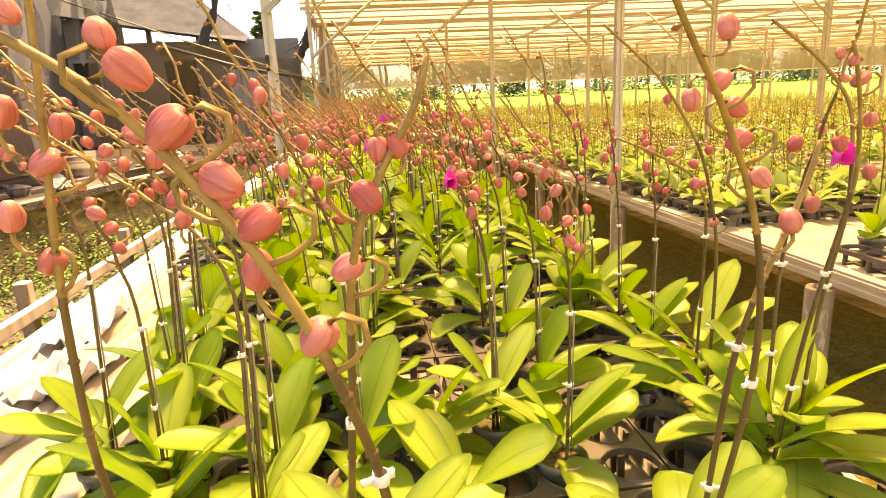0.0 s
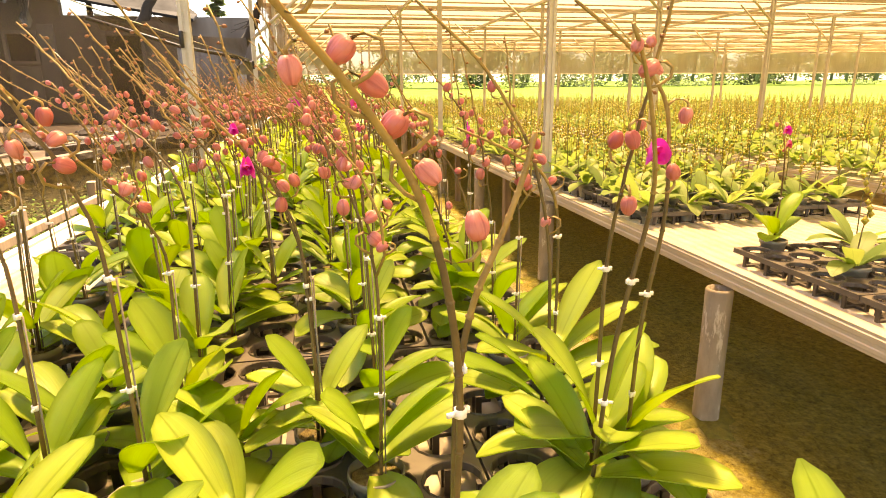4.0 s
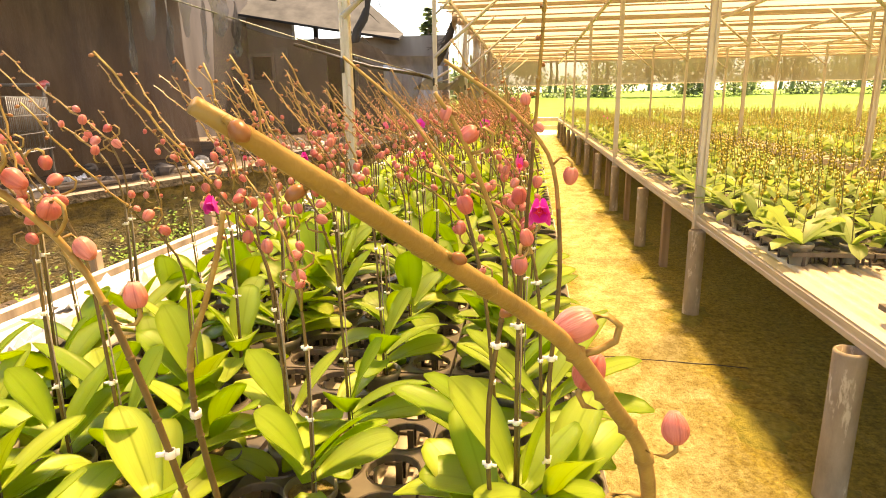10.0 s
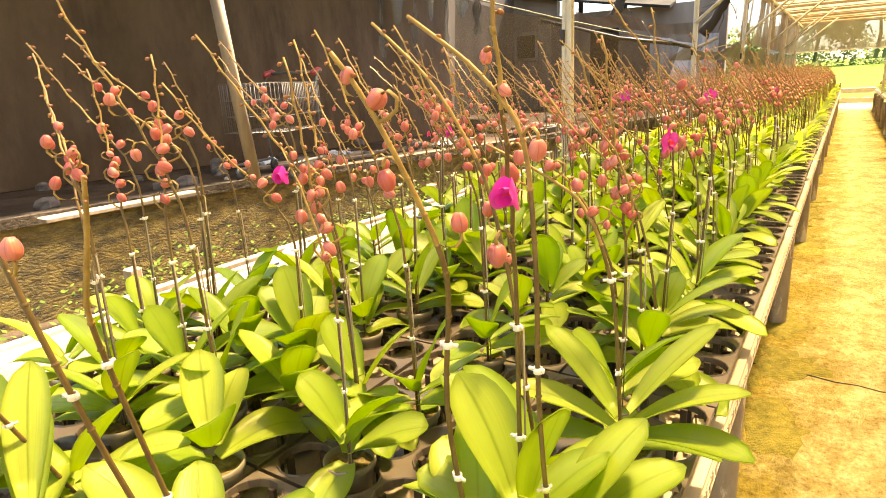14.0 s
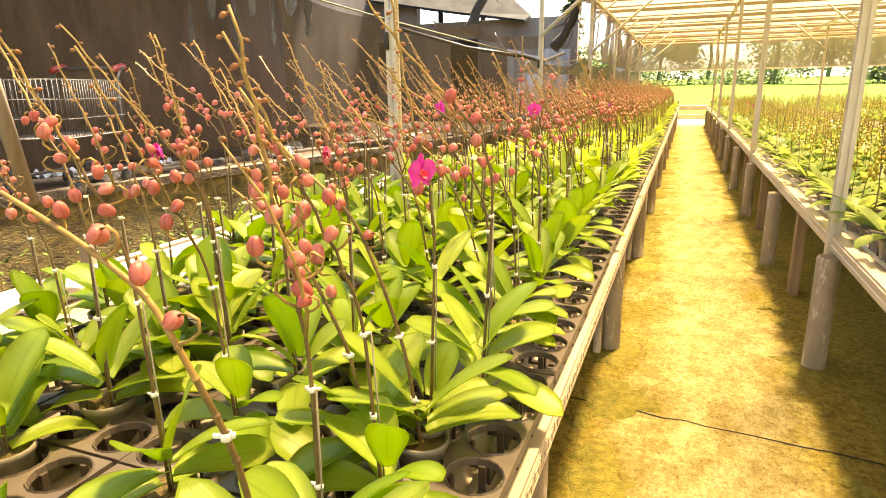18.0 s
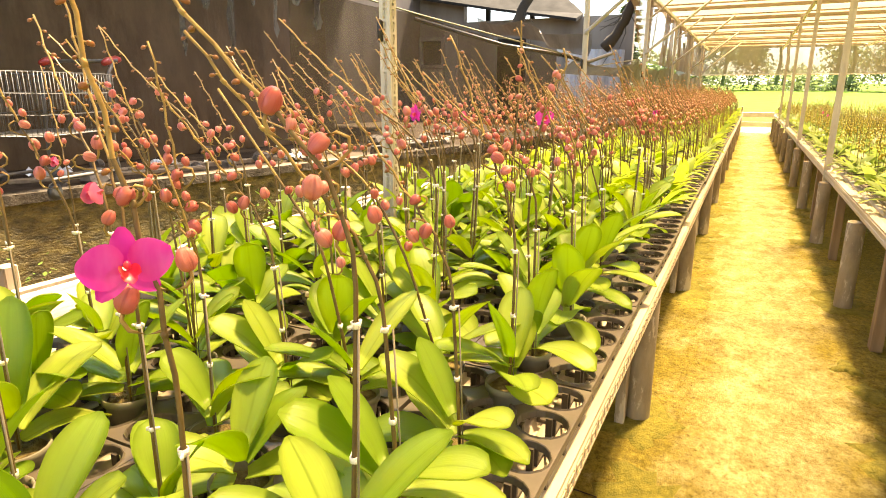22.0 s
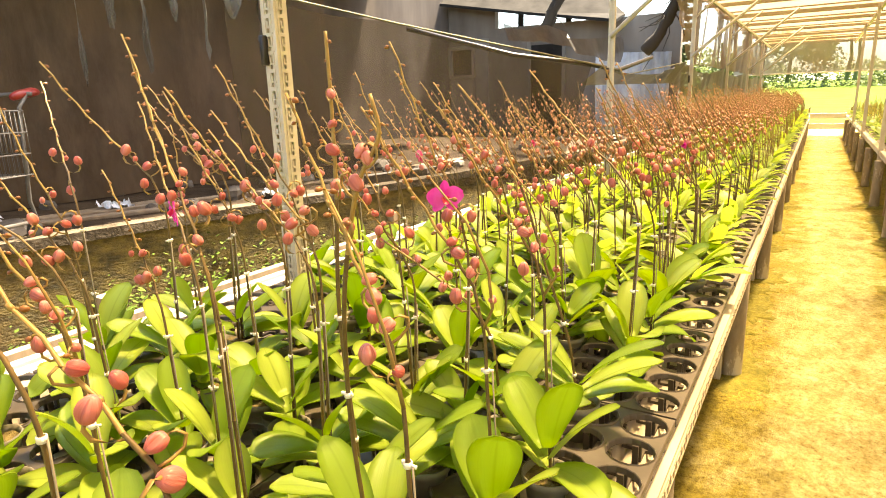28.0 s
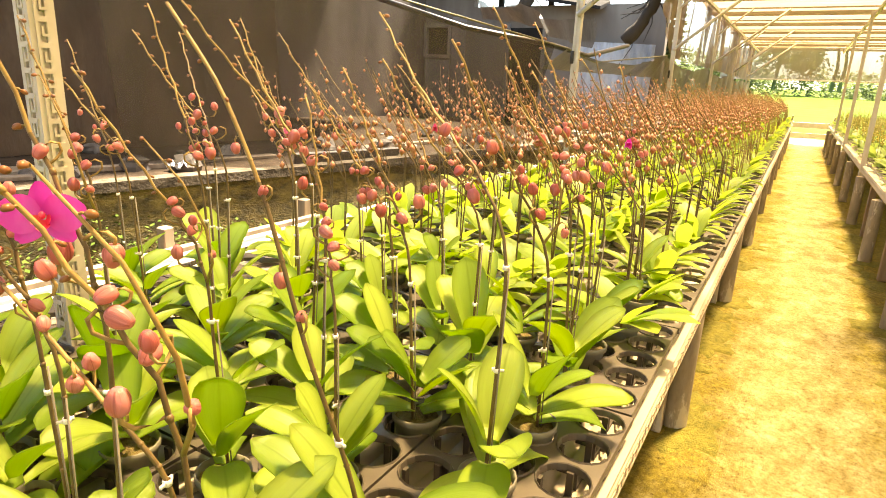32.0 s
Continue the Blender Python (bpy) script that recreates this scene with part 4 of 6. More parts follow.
# wooden rails beside the bench
for z in (0.34, 0.56):
    single("fence_rail", Shape().box(-2.42, -2.38, 1.6, 6.4, z, z + 0.06, bevel=0.006), M_WOOD, "weathered wooden rail beside the bench", "rail", group="fence rails", smooth=False)
for y in (1.7, 2.9, 4.1, 5.3, 6.3):
    single("fence_stake", Shape().box(-2.48, -2.42, y - 0.03, y + 0.03, 0, 0.72, bevel=0.006), M_WOOD, "weathered wooden stake holding the low rails", "stake", group="fence stakes", smooth=False)

# ---- distance ----


def leaf_clumps(s, centre, radius, count, size, seed, squash=0.8):
    r = random.Random(seed)
    for _ in range(count):
        a, b = r.uniform(0, 6.283), math.acos(r.uniform(-1, 1))
        d = radius * r.uniform(0.35, 1.05)
        p = np.array((math.cos(a) * math.sin(b), math.sin(a) * math.sin(b), math.cos(b) * squash)) * d + centre
        u = np.array((r.gauss(0, 1), r.gauss(0, 1), r.gauss(0, 0.6)))
        u /= np.linalg.norm(u)
        w_ = np.cross(u, (r.gauss(0, 1), r.gauss(0, 1), r.gauss(0, 1)))
        w_ /= np.linalg.norm(w_) + 1e-9
        k = size * r.uniform(0.6, 1.3)
        s.add([p - u * k, p + w_ * k * 0.45, p + u * k, p - w_ * k * 0.45], [(0, 1, 2, 3)])


def tree(x, y, h, spread, seed):
    r = random.Random(seed)
    t = thing("tree", "broad leafy tree standing beyond the far end of the shade house", "tree", pose(x, y, -0.03), "trees in the distance")
    s = Shape()
    s.tube([(0, 0, 0), (0.1, 0, h * 0.25), (-0.1, 0.1, h * 0.5), (0, 0, h * 0.8)], [0.22, 0.18, 0.13, 0.05], 8)
    c = Shape()
    for k in range(9):
        a = r.uniform(0, 6.28)
        e = np.array((math.cos(a) * spread * r.uniform(0.3, 0.8), math.sin(a) * spread * r.uniform(0.3, 0.8), h * r.uniform(0.2, 0.95)))
        s.tube([(0, 0, h * 0.35), (e * 0.5 + np.array((0, 0, h * 0.2))), e], [0.09, 0.05, 0.02], 5)
        leaf_clumps(c, e, spread * 0.45, 170, 0.28, seed * 50 + k)
    part("trunk", s, M_TRUNK, t)
    part("crown", c, M_TREE, t, smooth=False)


def conifer(x, y, h, seed):
    """A tall conifer: a straight trunk with whorls of drooping branches that shorten upwards."""
    r = random.Random(seed)
    t = thing("conifer", "tall dark conifer rising behind the farm building", "tree", pose(x, y, -0.03), "conifers behind the building")
    part("trunk", Shape().tube([(0, 0, 0), (0, 0, h * 0.6), (0, 0, h)], [0.16, 0.10, 0.02], 8), M_TRUNK, t)
    s, b_ = Shape(), Shape()
    for k in range(16):
        z = h * (0.22 + 0.76 * k / 15)
        l = h * 0.26 * (1 - k / 16.5)
        for q in range(10):
            a = r.uniform(0, 6.28)
            z = h * (0.22 + 0.76 * (k + r.uniform(-0.4, 0.4)) / 15)
            d = np.array((math.cos(a), math.sin(a), 0.0))
            e = d * l * r.uniform(0.75, 1.05) + np.array((0, 0, z + 0.10 * l))
            b_.tube([(0, 0, z), e * (0.5, 0.5, 1) + np.array((0, 0, -0.04 * l)), e], [0.03, 0.02, 0.006], 4)
            for _ in range(40):
                f = r.uniform(0.15, 1.0)
                p = np.array((0, 0, z)) + (e - np.array((0, 0, z))) * f + np.array((r.uniform(-0.1, 0.1), r.uniform(-0.1, 0.1), -0.02)) * l
                n_ = np.array((-d[1], d[0], 0)) * 0.09
                m = 0.34 * r.uniform(0.6, 1.2) * (d * 0.6 + np.array((r.uniform(-0.6, 0.6), r.uniform(-0.6, 0.6), r.uniform(-0.5, 0.1))))
                s.add([p, p + m * 0.5 + n_, p + m, p + m * 0.5 - n_], [(0, 1, 2, 3)])
    tagged(part("branches", b_, M_TRUNK, t), kind="stuff")
    tagged(part("needles", s, M_TREE, t, smooth=False), kind="stuff")


conifer(-5.65, 34, 6.3, 41)
bank = Shape()
bx, by = np.linspace(-150, 250, 41), [40, 55, 75, 100, 130, 180]
bank.add([(x, y, -0.04 + 2.0 * max(0.0, (y - 40) / 90) ** 1.2 + 0.5 * noise.noise((x * 0.05, y * 0.04, 3)) * (y > 40)) for y in by for x in bx], [(j * 41 + i, j * 41 + i + 1, (j + 1) * 41 + i + 1, (j + 1) * 41 + i) for j in range(5) for i in range(40)])
single("ground_bank", bank, M_GRASS, "sunlit grass bank rising towards the woods", "ground", kind="structure")
fw = Shape()
for k in range(110):
    leaf_clumps(fw, np.array((-60 + 2.1 * k + rng.uniform(-2, 2), 118 + rng.uniform(-6, 10), rng.uniform(2.6, 8.5))), rng.uniform(3.0, 5.0), 620, 0.38, 300 + k, 0.75)
for k in range(46):
    x, y = -50 + 4.3 * k + rng.uniform(-2, 2), 112 + rng.uniform(-8, 4)
    fw.tube([(x, y, 2.5), (x + 0.3, y, 6.0), (x, y, 9.0)], [0.32, 0.26, 0.18], 6)
single("far_woods", fw, M_TREE, "hazy line of woods beyond the sunlit grass", "woods", kind="stuff", smooth=False)
for k in range(3):
    s = Shape()
    x, y = (-1.88, -1.80, -1.93, -1.78, -1.86)[k], (1.45, 1.86, 2.28, 2.75, 0.95)[k]
    nu = 13
    vv = [((i / 6 - 1) * 0.11, (j / 6 - 1) * (0.16 + 0.03 * k), max(0.002, 0.035 + 0.07 * noise.noise((i * 0.55 + k * 7, j * 0.5, 1)) + 0.02 * noise.noise((i * 1.7, j * 1.9, k)))) for j in range(nu) for i in range(nu)]
    s.add(vv, [(j * nu + i, j * nu + i + 1, (j + 1) * nu + i + 1, (j + 1) * nu + i) for j in range(nu - 1) for i in range(nu - 1)])
    single("plastic_wrap", s, M_WRAP, "crumpled pale plastic wrap lying on the bench sheet", "wrap", pose(x, y, ZS, 0, 0, 20 * k - 30), "crumpled wrap", smooth=False)

wd = Shape()
for k in range(15000):
    x, y = -2.2 - 1.75 * rng.random() ** 1.4, rng.uniform(0.5, 13)
    if noise.noise((x * 1.3, y * 0.9, 4)) < rng.uniform(-0.5, 0.15) and y < 12:
        continue
    hgt = rng.uniform(0.05, 0.34 if x > -2.7 else 0.60) * (0.75 + 0.6 * noise.noise((x, y, 9)))
    for q in range(3):
        a, l = rng.uniform(0, 6.28), rng.uniform(0.016, 0.042)
        d = np.array((math.cos(a), math.sin(a), 0.5))
        p = np.array((x, y, hgt * rng.uniform(0.4, 1.0)))
        n_ = np.array((-d[1], d[0], 0)) * 0.4
        wd.add([p, p + d * l * 0.5 + n_ * l, p + d * l, p + d * l * 0.5 - n_ * l], [(0, 1, 2, 3)])
single("weeds", wd, M_WEED, "low sunlit weeds growing on the ground beside the bench", "weeds", kind="stuff", smooth=False)

# plank barrier at the end of the aisle
for k, z in enumerate((0.28, 0.62)):
    single("end_plank", Shape().box(-0.1, 1.2, 27.0 + 0.03 * k, 27.04 + 0.03 * k, z - 0.10, z + 0.08, bevel=0.005), M_POST, "pale horizontal plank closing the far end of the aisle", "plank", group="end planks", smooth=False)
for x in (-0.05, 1.15):
    single("end_stake", Shape().box(x - 0.03, x + 0.03, 27.08, 27.14, 0, 0.9, bevel=0.005), M_WOOD, "short wooden stake holding the end planks", "stake", group="end stakes", smooth=False)

# ---- pot trays ----


def tray_plate(cols, rows, full=True):
    """The moulded plate of a pot tray with raised round holes and a rim."""
    s = Shape()
    n = 16 if full else 8
    r = PITCH_X * 0.452
    h = ZT - ZS
    for i in range(cols):
        for j in range(rows):
            cx, cy, p, e = (i - cols / 2 + 0.5) * PITCH_X, (j - rows / 2 + 0.5) * PITCH, PITCH_X / 2, PITCH / 2
            a = [2 * math.pi * k / n + math.pi / n for k in range(n)]
            out = []
            for t in a:
                m = min(p / max(1e-6, abs(math.cos(t))), e / max(1e-6, abs(math.sin(t))))
                out.append((cx + m * math.cos(t), cy + m * math.sin(t), h - 0.004))
            rings = [out]
            for rr, zz in ((r + 0.004, h - 0.004), (r + 0.002, h), (r, h - 0.002), (r * 0.96, h - 0.016)) if full else ((r, h - 0.002), (r * 0.96, h - 0.016)):
                rings.append([(cx + rr * math.cos(t), cy + rr * math.sin(t), zz) for t in a])
            s.add([v for ring in rings for v in ring], [(q * n + k, q * n + (k + 1) % n, (q + 1) * n + (k + 1) % n, (q + 1) * n + k) for q in range(len(rings) - 1) for k in range(n)])
            for sx in (-1, 1):
                for sy in (-1, 1):
                    c = (cx + sx * p, cy + sy * e, h - 0.004)
                    near = sorted(out, key=lambda o: (o[0] - c[0]) ** 2 + (o[1] - c[1]) ** 2)[:2]
                    s.add([c, near[0], near[1]], [(0, 1, 2)])
    s.weld()
    w, l = cols * PITCH_X / 2 - 1e-4, rows * PITCH / 2 - 1e-4
    v = s.v[0]
    rim_ = {}
    for f in s.f:
        for a_, b_ in zip(f, f[1:] + f[:1]):
            rim_[(min(a_, b_), max(a_, b_))] = (a_, b_)
            p, q = v[a_], v[b_]
    low, extra, faces = {}, [], []
    for a_, b_ in rim_.values():
        p, q = v[a_], v[b_]
        if (abs(p[0]) > w and abs(q[0]) > w and p[0] * q[0] > 0) or (abs(p[1]) > l and abs(q[1]) > l and p[1] * q[1] > 0):
            for i in (a_, b_):
                if i not in low:
                    low[i] = len(v) + len(extra)
                    extra.append((v[i][0], v[i][1], h - 0.024))
            faces.append((b_, a_, low[a_], low[b_]))
    s.v, s.n = [np.concatenate([v, np.array(extra)])], len(v) + len(extra)
    s.f += faces
    s.m += [0] * len(faces)
    return s


def tray_cup():
    """The open foot below one hole: four posts and a cross."""
    r, h, c, t = PITCH_X * 0.452 * 0.95, ZT - ZS - 0.014, 0.007, 0.008
    v = [(x, y, z) for z in (0.0, t) for x, y in ((c, -c), (c, c), (-c, c), (-c, -c))]
    f = [(3, 2, 1, 0), (4, 5, 6, 7)]
    for k in range(4):
        a, b = math.cos(math.pi / 2 * k), math.sin(math.pi / 2 * k)
        n = len(v)
        for rr, z in ((r, 0.0), (r - t, t), (r, h), (r - t, h)):
            v += [(rr * a - q * c * b, rr * b + q * c * a, z) for q in (-1, 1)]
        p, q, p2, q2 = k, (k + 1) % 4, 4 + k, 4 + (k + 1) % 4
        f += [(p, q, n + 1, n), (p2, n + 2, n + 3, q2), (p, n, n + 2, p2), (q, q2, n + 3, n + 1),
              (n, n + 1, n + 5, n + 4), (n + 2, n + 6, n + 7, n + 3), (n, n + 4, n + 6, n + 2), (n + 1, n + 3, n + 7, n + 5), (n + 4, n + 5, n + 7, n + 6)]
    return Shape().add(v, f)


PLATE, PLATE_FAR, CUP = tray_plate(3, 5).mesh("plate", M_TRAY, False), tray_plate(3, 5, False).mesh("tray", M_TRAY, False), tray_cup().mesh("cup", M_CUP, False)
TL = 5 * PITCH + 0.008


def lay_trays(strips, y0, y1, near, label, group, stuff_from=13.0):
    y = y0
    rest = Shape()
    base = np.array([v.co for v in PLATE_FAR.vertices])
    faces = [tuple(p.vertices) for p in PLATE_FAR.polygons]
    while y + TL < y1:
        for x, c in strips:
            m = pose(x + rng.uniform(-0.004, 0.004), y + TL / 2, ZS, 0, 0, rng.uniform(-0.5, 0.5))
            if y < near:
                t = thing("pot_tray", label, "tray", m, group)
                part("plate", PLATE, None, t)
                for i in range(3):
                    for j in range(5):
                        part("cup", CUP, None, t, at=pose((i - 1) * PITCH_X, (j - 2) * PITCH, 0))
            elif y < stuff_from:
                ob = new("pot_tray", PLATE_FAR)
                ob.matrix_basis = m
                tagged(ob, label, "tray", group)
            else:
                rest.add(base + np.array(m.translation), faces)
        y += TL
    if rest.n:
        single("pot_trays_far", rest, M_TRAY, "far rows of dark plastic pot trays", "trays", kind="stuff", smooth=False)


W3 = 3 * PITCH_X + 0.006
LSTRIPS = [(-0.012 - W3 * (k + 0.5), 3) for k in range(4)]
lay_trays(LSTRIPS, LY0 + 0.03, FAR_Y, 5.4, "dark brown plastic pot tray with round holes on the bench", "pot trays")
lay_trays([(-0.012 - W3 * 4.5, 3)], LY0 + 0.03 + 4 * TL, FAR_Y, 4.2, "dark brown plastic pot tray with round holes on the bench", "pot trays")
RSTRIPS = [(AISLE_X + 0.1 + W3 / 2 + W3 * k, 3) for k in range(4)]
lay_trays(RSTRIPS, 3.05, FAR_Y, 4.2, "dark plastic pot tray full of young yellow orchids", "pot trays across the aisle")
lay_trays(RSTRIPS, 1.05, 2.4, 2.9, "dark plastic pot tray on the partly empty bench", "pot trays across the aisle")

# ---- orchids ----


def leaf_shape(s, length, width, lift, droop, turn, roll=0.0, nu=9, nv=4, thick=0.0022, base=0.012):
    """One strap-shaped leaf: channelled along the midrib, arching over, blunt at the tip."""
    us = np.linspace(0, 1, nu) ** 0.86
    top = []
    ang = lift
    p = np.array((base, 0.0, 0.0))
    c, sn = math.cos(turn), math.sin(turn)
    for i, u in enumerate(us):
        w = width * (0.34 + 0.66 * math.sin(min(1, u * 1.5 + 0.04) * math.pi / 2)) * math.sqrt(max(0.0, 1 - max(0, (u - 0.55) / 0.452) ** 2.3))
        w = max(w, 0.002)
        for j in range(nv + 1):
            q = (j / nv) * 2 - 1
            chan = 0.17 * width * (abs(q) ** 1.4) * (1 - 0.75 * u) * w / width
            nrm = np.array((-math.sin(ang), 0, math.cos(ang)))
            v = p + np.array((0, q * w / 2, 0)) + nrm * (chan + roll * q * w / 2 * u)
            top.append((v[0] * c - v[1] * sn, v[0] * sn + v[1] * c, v[2]))
        ang -= droop / (nu - 1) * (0.5 + u)
        step = length * (us[min(i + 1, nu - 1)] - u)
        p = p + step * np.array((math.cos(ang), 0, math.sin(ang)))
    n = nv + 1
    f = [(i * n + j, i * n + j + 1, (i + 1) * n + j + 1, (i + 1) * n + j) for i in range(nu - 1) for j in range(nv)]
    if not thick:
        return s.add(top, f)
    bot = [(x, y, z - thick) for x, y, z in top]
    k = len(top)
    g_ = [tuple(reversed([a + k for a in q])) for q in f]
    edge = [i * n for i in range(nu)] + [(nu - 1) * n + j for j in range(1, n)] + [i * n + nv for i in range(nu - 2, -1, -1)] + [j for j in range(nv - 1, 0, -1)]
    e = [(edge[i], edge[i] + k, edge[(i + 1) % len(edge)] + k, edge[(i + 1) % len(edge)]) for i in range(len(edge))]
    return s.add(top + bot, f + g_ + e)


def leaf_mesh(s, nu=10, nv=4):
    """The mesh of one leaf, with coordinates across and along it for the veins."""
    me = s.mesh("leaf", M_LEAF)
    n = nv + 1
    layer = me.uv_layers.new(name="leaf")
    vi = np.empty(len(me.loops), dtype=np.int32)
    me.loops.foreach_get("vertex_index", vi)
    vi = vi % (nu * n)
    uv = np.stack([(vi % n) / nv, (vi // n) / (nu - 1)], 1).astype(np.float32)
    layer.data.foreach_set("uv", uv.ravel())
    return me


def stem_path(h, lean, side, r, n=16, zig=0.004):
    """A stem that rises almost straight along its stake, then bends over and runs out in a thin, slightly zigzag tip."""
    s = np.linspace(0, 1, n)
    a, b = r.uniform(0, 6.3), r.uniform(0, 6.3)
    bend = r.uniform(0.46, 0.58)
    ramp = np.clip((s - bend + 0.12) / 0.26, 0, 1)
    ramp = ramp * ramp * (3 - 2 * ramp)
    tilt = math.hypot(lean, side) * 1.75 * ramp * (1 - 0.18 * np.clip((s - 0.75) / 0.25, 0, 1)) + 0.05 * math.sin(a)
    way = math.atan2(side, -lean)
    out = np.concatenate([[0], np.cumsum(np.sin(tilt[1:]))]) / (n - 1)
    up = np.concatenate([[0], np.cumsum(np.cos(tilt[1:]))]) / (n - 1)
    k = h / up[-1]
    kink = np.where(np.arange(n) % 2, 1.0, -1.0) * 0.0022 * (s > 0.5)
    x = math.cos(way) * out * k + zig * np.sin(9 * s + a) * s + kink
    y = math.sin(way) * out * k + zig * np.sin(7 * s + b) * s + kink * 0.6
    return np.stack([x, y, up * k], 1)


def bud_shape(size, ped, r, sides=9, rings=6, young=False):
    """A bud hanging on a short curved stalk; it grows from the origin along +x."""
    s = Shape()
    hook = r.random()
    if young:
        pts, ax = [(0, 0, 0), (ped * 0.6, 0, ped * 0.2), (ped, 0, 0)], (0.9, 0, -0.3)
    elif hook < 0.4:
        pts, ax = [(0, 0, 0), (ped * 0.45, 0, ped * 0.18), (ped * 0.85, 0, ped * 0.5), (ped * 0.86, 0, ped * 0.9), (ped * 0.5, 0, ped * 1.1), (ped * 0.2, 0, ped * 1.0)], (-0.75, 0.1, -0.6)
    elif hook < 0.7:
        pts, ax = [(0, 0, 0), (ped * 0.4, 0, -ped * 0.12), (ped * 0.85, 0, 0.0), (ped * 1.05, 0, ped * 0.3), (ped * 1.0, 0, ped * 0.55)], (-0.25, 0.1, 0.9)
    else:
        pts, ax = [(0, 0, 0), (ped * 0.4, 0, ped * 0.28), (ped * 0.8, 0, ped * 0.24), (ped * 1.0, 0, 0.0), (ped * 0.95, 0, -ped * 0.2)], (r.uniform(-0.5, 0.4), 0, -0.9)
    s.tube(pts, max(0.0012, size * 0.088), 6, 1)
    c = np.array(pts[-1])
    ax = np.array(ax) / np.linalg.norm(ax)
    u = np.cross(ax, (0, 0, 1.0))
    u = u / np.linalg.norm(u) if np.linalg.norm(u) > 0.05 else np.array((0, 1.0, 0))
    w = np.cross(ax, u)
    v, f = [], []
    for i in range(rings + 1):
        t = i / rings
        rr = size * 0.475 * math.sin(math.pi * (0.07 + 0.87 * t)) ** 0.50 * (1.04 - 0.20 * t)
        for j in range(sides):
            a = 2 * math.pi * j / sides
            groove = 1 - 0.42 * (1 - abs(math.sin(1.5 * a + 0.4))) ** 2.2 * math.sin(math.pi * t) ** 0.6
            v.append(c + ax * size * t + rr * groove * (u * math.cos(a) + w * math.sin(a)))
    f = [(i * sides + j, i * sides + (j + 1) % sides, (i + 1) * sides + (j + 1) % sides, (i + 1) * sides + j) for i in range(rings) for j in range(sides)]
    f += [tuple(range(sides - 1, -1, -1)), tuple(range(rings * sides, (rings + 1) * sides))]
    return s.add(v, f, 0)


def bud_mesh(s, sides, rings, mats):
    """The mesh of one bud, with coordinates round and along it for its ribs."""
    me = s.mesh("bud", mats)
    first = len(s.v[0])
    layer = me.uv_layers.new(name="bud")
    vi = np.empty(len(me.loops), dtype=np.int32)
    me.loops.foreach_get("vertex_index", vi)
    vi = np.maximum(vi - first, 0)
    round_ = np.abs((vi % sides) / sides - 0.5) * 2
    layer.data.foreach_set("uv", np.stack([round_, (vi // sides) / rings], 1).astype(np.float32).ravel())
    return me


_r = random.Random(3)
BIG_BUDS = [bud_mesh(bud_shape(k, 0.034, _r, 18, 8), 18, 8, [M_BUD, M_STEM_TIP]) for k in (0.028, 0.027, 0.0255, 0.025, 0.026, 0.024, 0.023, 0.027)]
MID_BUDS = [bud_mesh(bud_shape(k, 0.020, _r, 12, 6), 12, 6, [M_BUD, M_STEM_TIP]) for k in (0.021, 0.019, 0.016, 0.020, 0.017, 0.018)]
SMALL_BUDS = [bud_shape(k, 0.006, _r, 7, 4, True).mesh("bud", [M_BUD_SMALL, M_STEM_TIP]) for k in (0.009, 0.0065)]


def petal(s, length, width, turn, th0, th1, mat, nu=7, nv=6, start=0.003, ahead=0.0, curl=0.10):
    """One petal of a bloom that faces +x; it leaves the axis at th0 and ends at th1, in degrees from flat."""
    v = []
    a, z = start, ahead
    for i in range(nu + 1):
        u = i / nu
        th = radians(th0 + (th1 - th0) * u)
        w = width * max(0.12, math.sin(math.pi * (0.10 + 0.86 * u ** 0.85)) ** 0.62)
        for j in range(nv + 1):
            q = (j / nv) * 2 - 1
            b = q * w / 2
            zz = z + curl * width * (q * q) * math.cos(th)
            aa = a - curl * width * (q * q) * math.sin(th) * 0.8
            v.append((zz, aa * math.sin(turn) + b * math.cos(turn), aa * math.cos(turn) - b * math.sin(turn)))
        a += length / nu * math.cos(th)
        z += length / nu * math.sin(th)
    n = nv + 1
    return s.add(v, [(i * n + j, i * n + j + 1, (i + 1) * n + j + 1, (i + 1) * n + j) for i in range(nu) for j in range(nv)], mat)


def flower_shape(th0, th1, size=0.042):
    """An orchid bloom that faces +x: three narrow sepals, two broad petals and a lip; th0, th1: how far it is shut."""
    s = Shape()
    for a in (0, 2.35, -2.35):
        petal(s, size * 0.95, size * 0.66, a, th0, th1 * 0.7, 0)
    for a in (1.38, -1.38):
        petal(s, size * 1.08, size * 1.18, a, th0 * 0.8, th1 * 0.8, 0, ahead=0.003, curl=0.06)
    k = size * 0.45
    petal(s, k, k * 0.85, math.pi, 35, 75, 1, ahead=0.004)
    for a in (2.0, -2.0):
        petal(s, k * 0.85, k * 0.75, a, 40, 90, 1, ahead=0.004)
    s.turned([(0.001, 0), (k * 0.20, k * 0.1), (k * 0.20, k * 0.35), (0.001, k * 0.5)], 8, (k * 0.42, 0, -k * 0.1), 1)
    s.tube([(0, 0, 0), (-0.012, 0, 0.008), (-0.026, 0, 0.002)], 0.0016, 5, 2)
    return s


OPEN_FLOWER = flower_shape(-4, 16, 0.036).mesh("flower", [M_PETAL, M_LIP, M_STEM_TIP])
HALF_FLOWERS = [flower_shape(a, b, z).mesh("flower", [m, M_LIP, M_STEM_TIP]) for a, b, z, m in ((73, 126, 0.033, M_PETAL), (76, 130, 0.031, M_PETAL_PALE), (66, 120, 0.032, M_PETAL))]

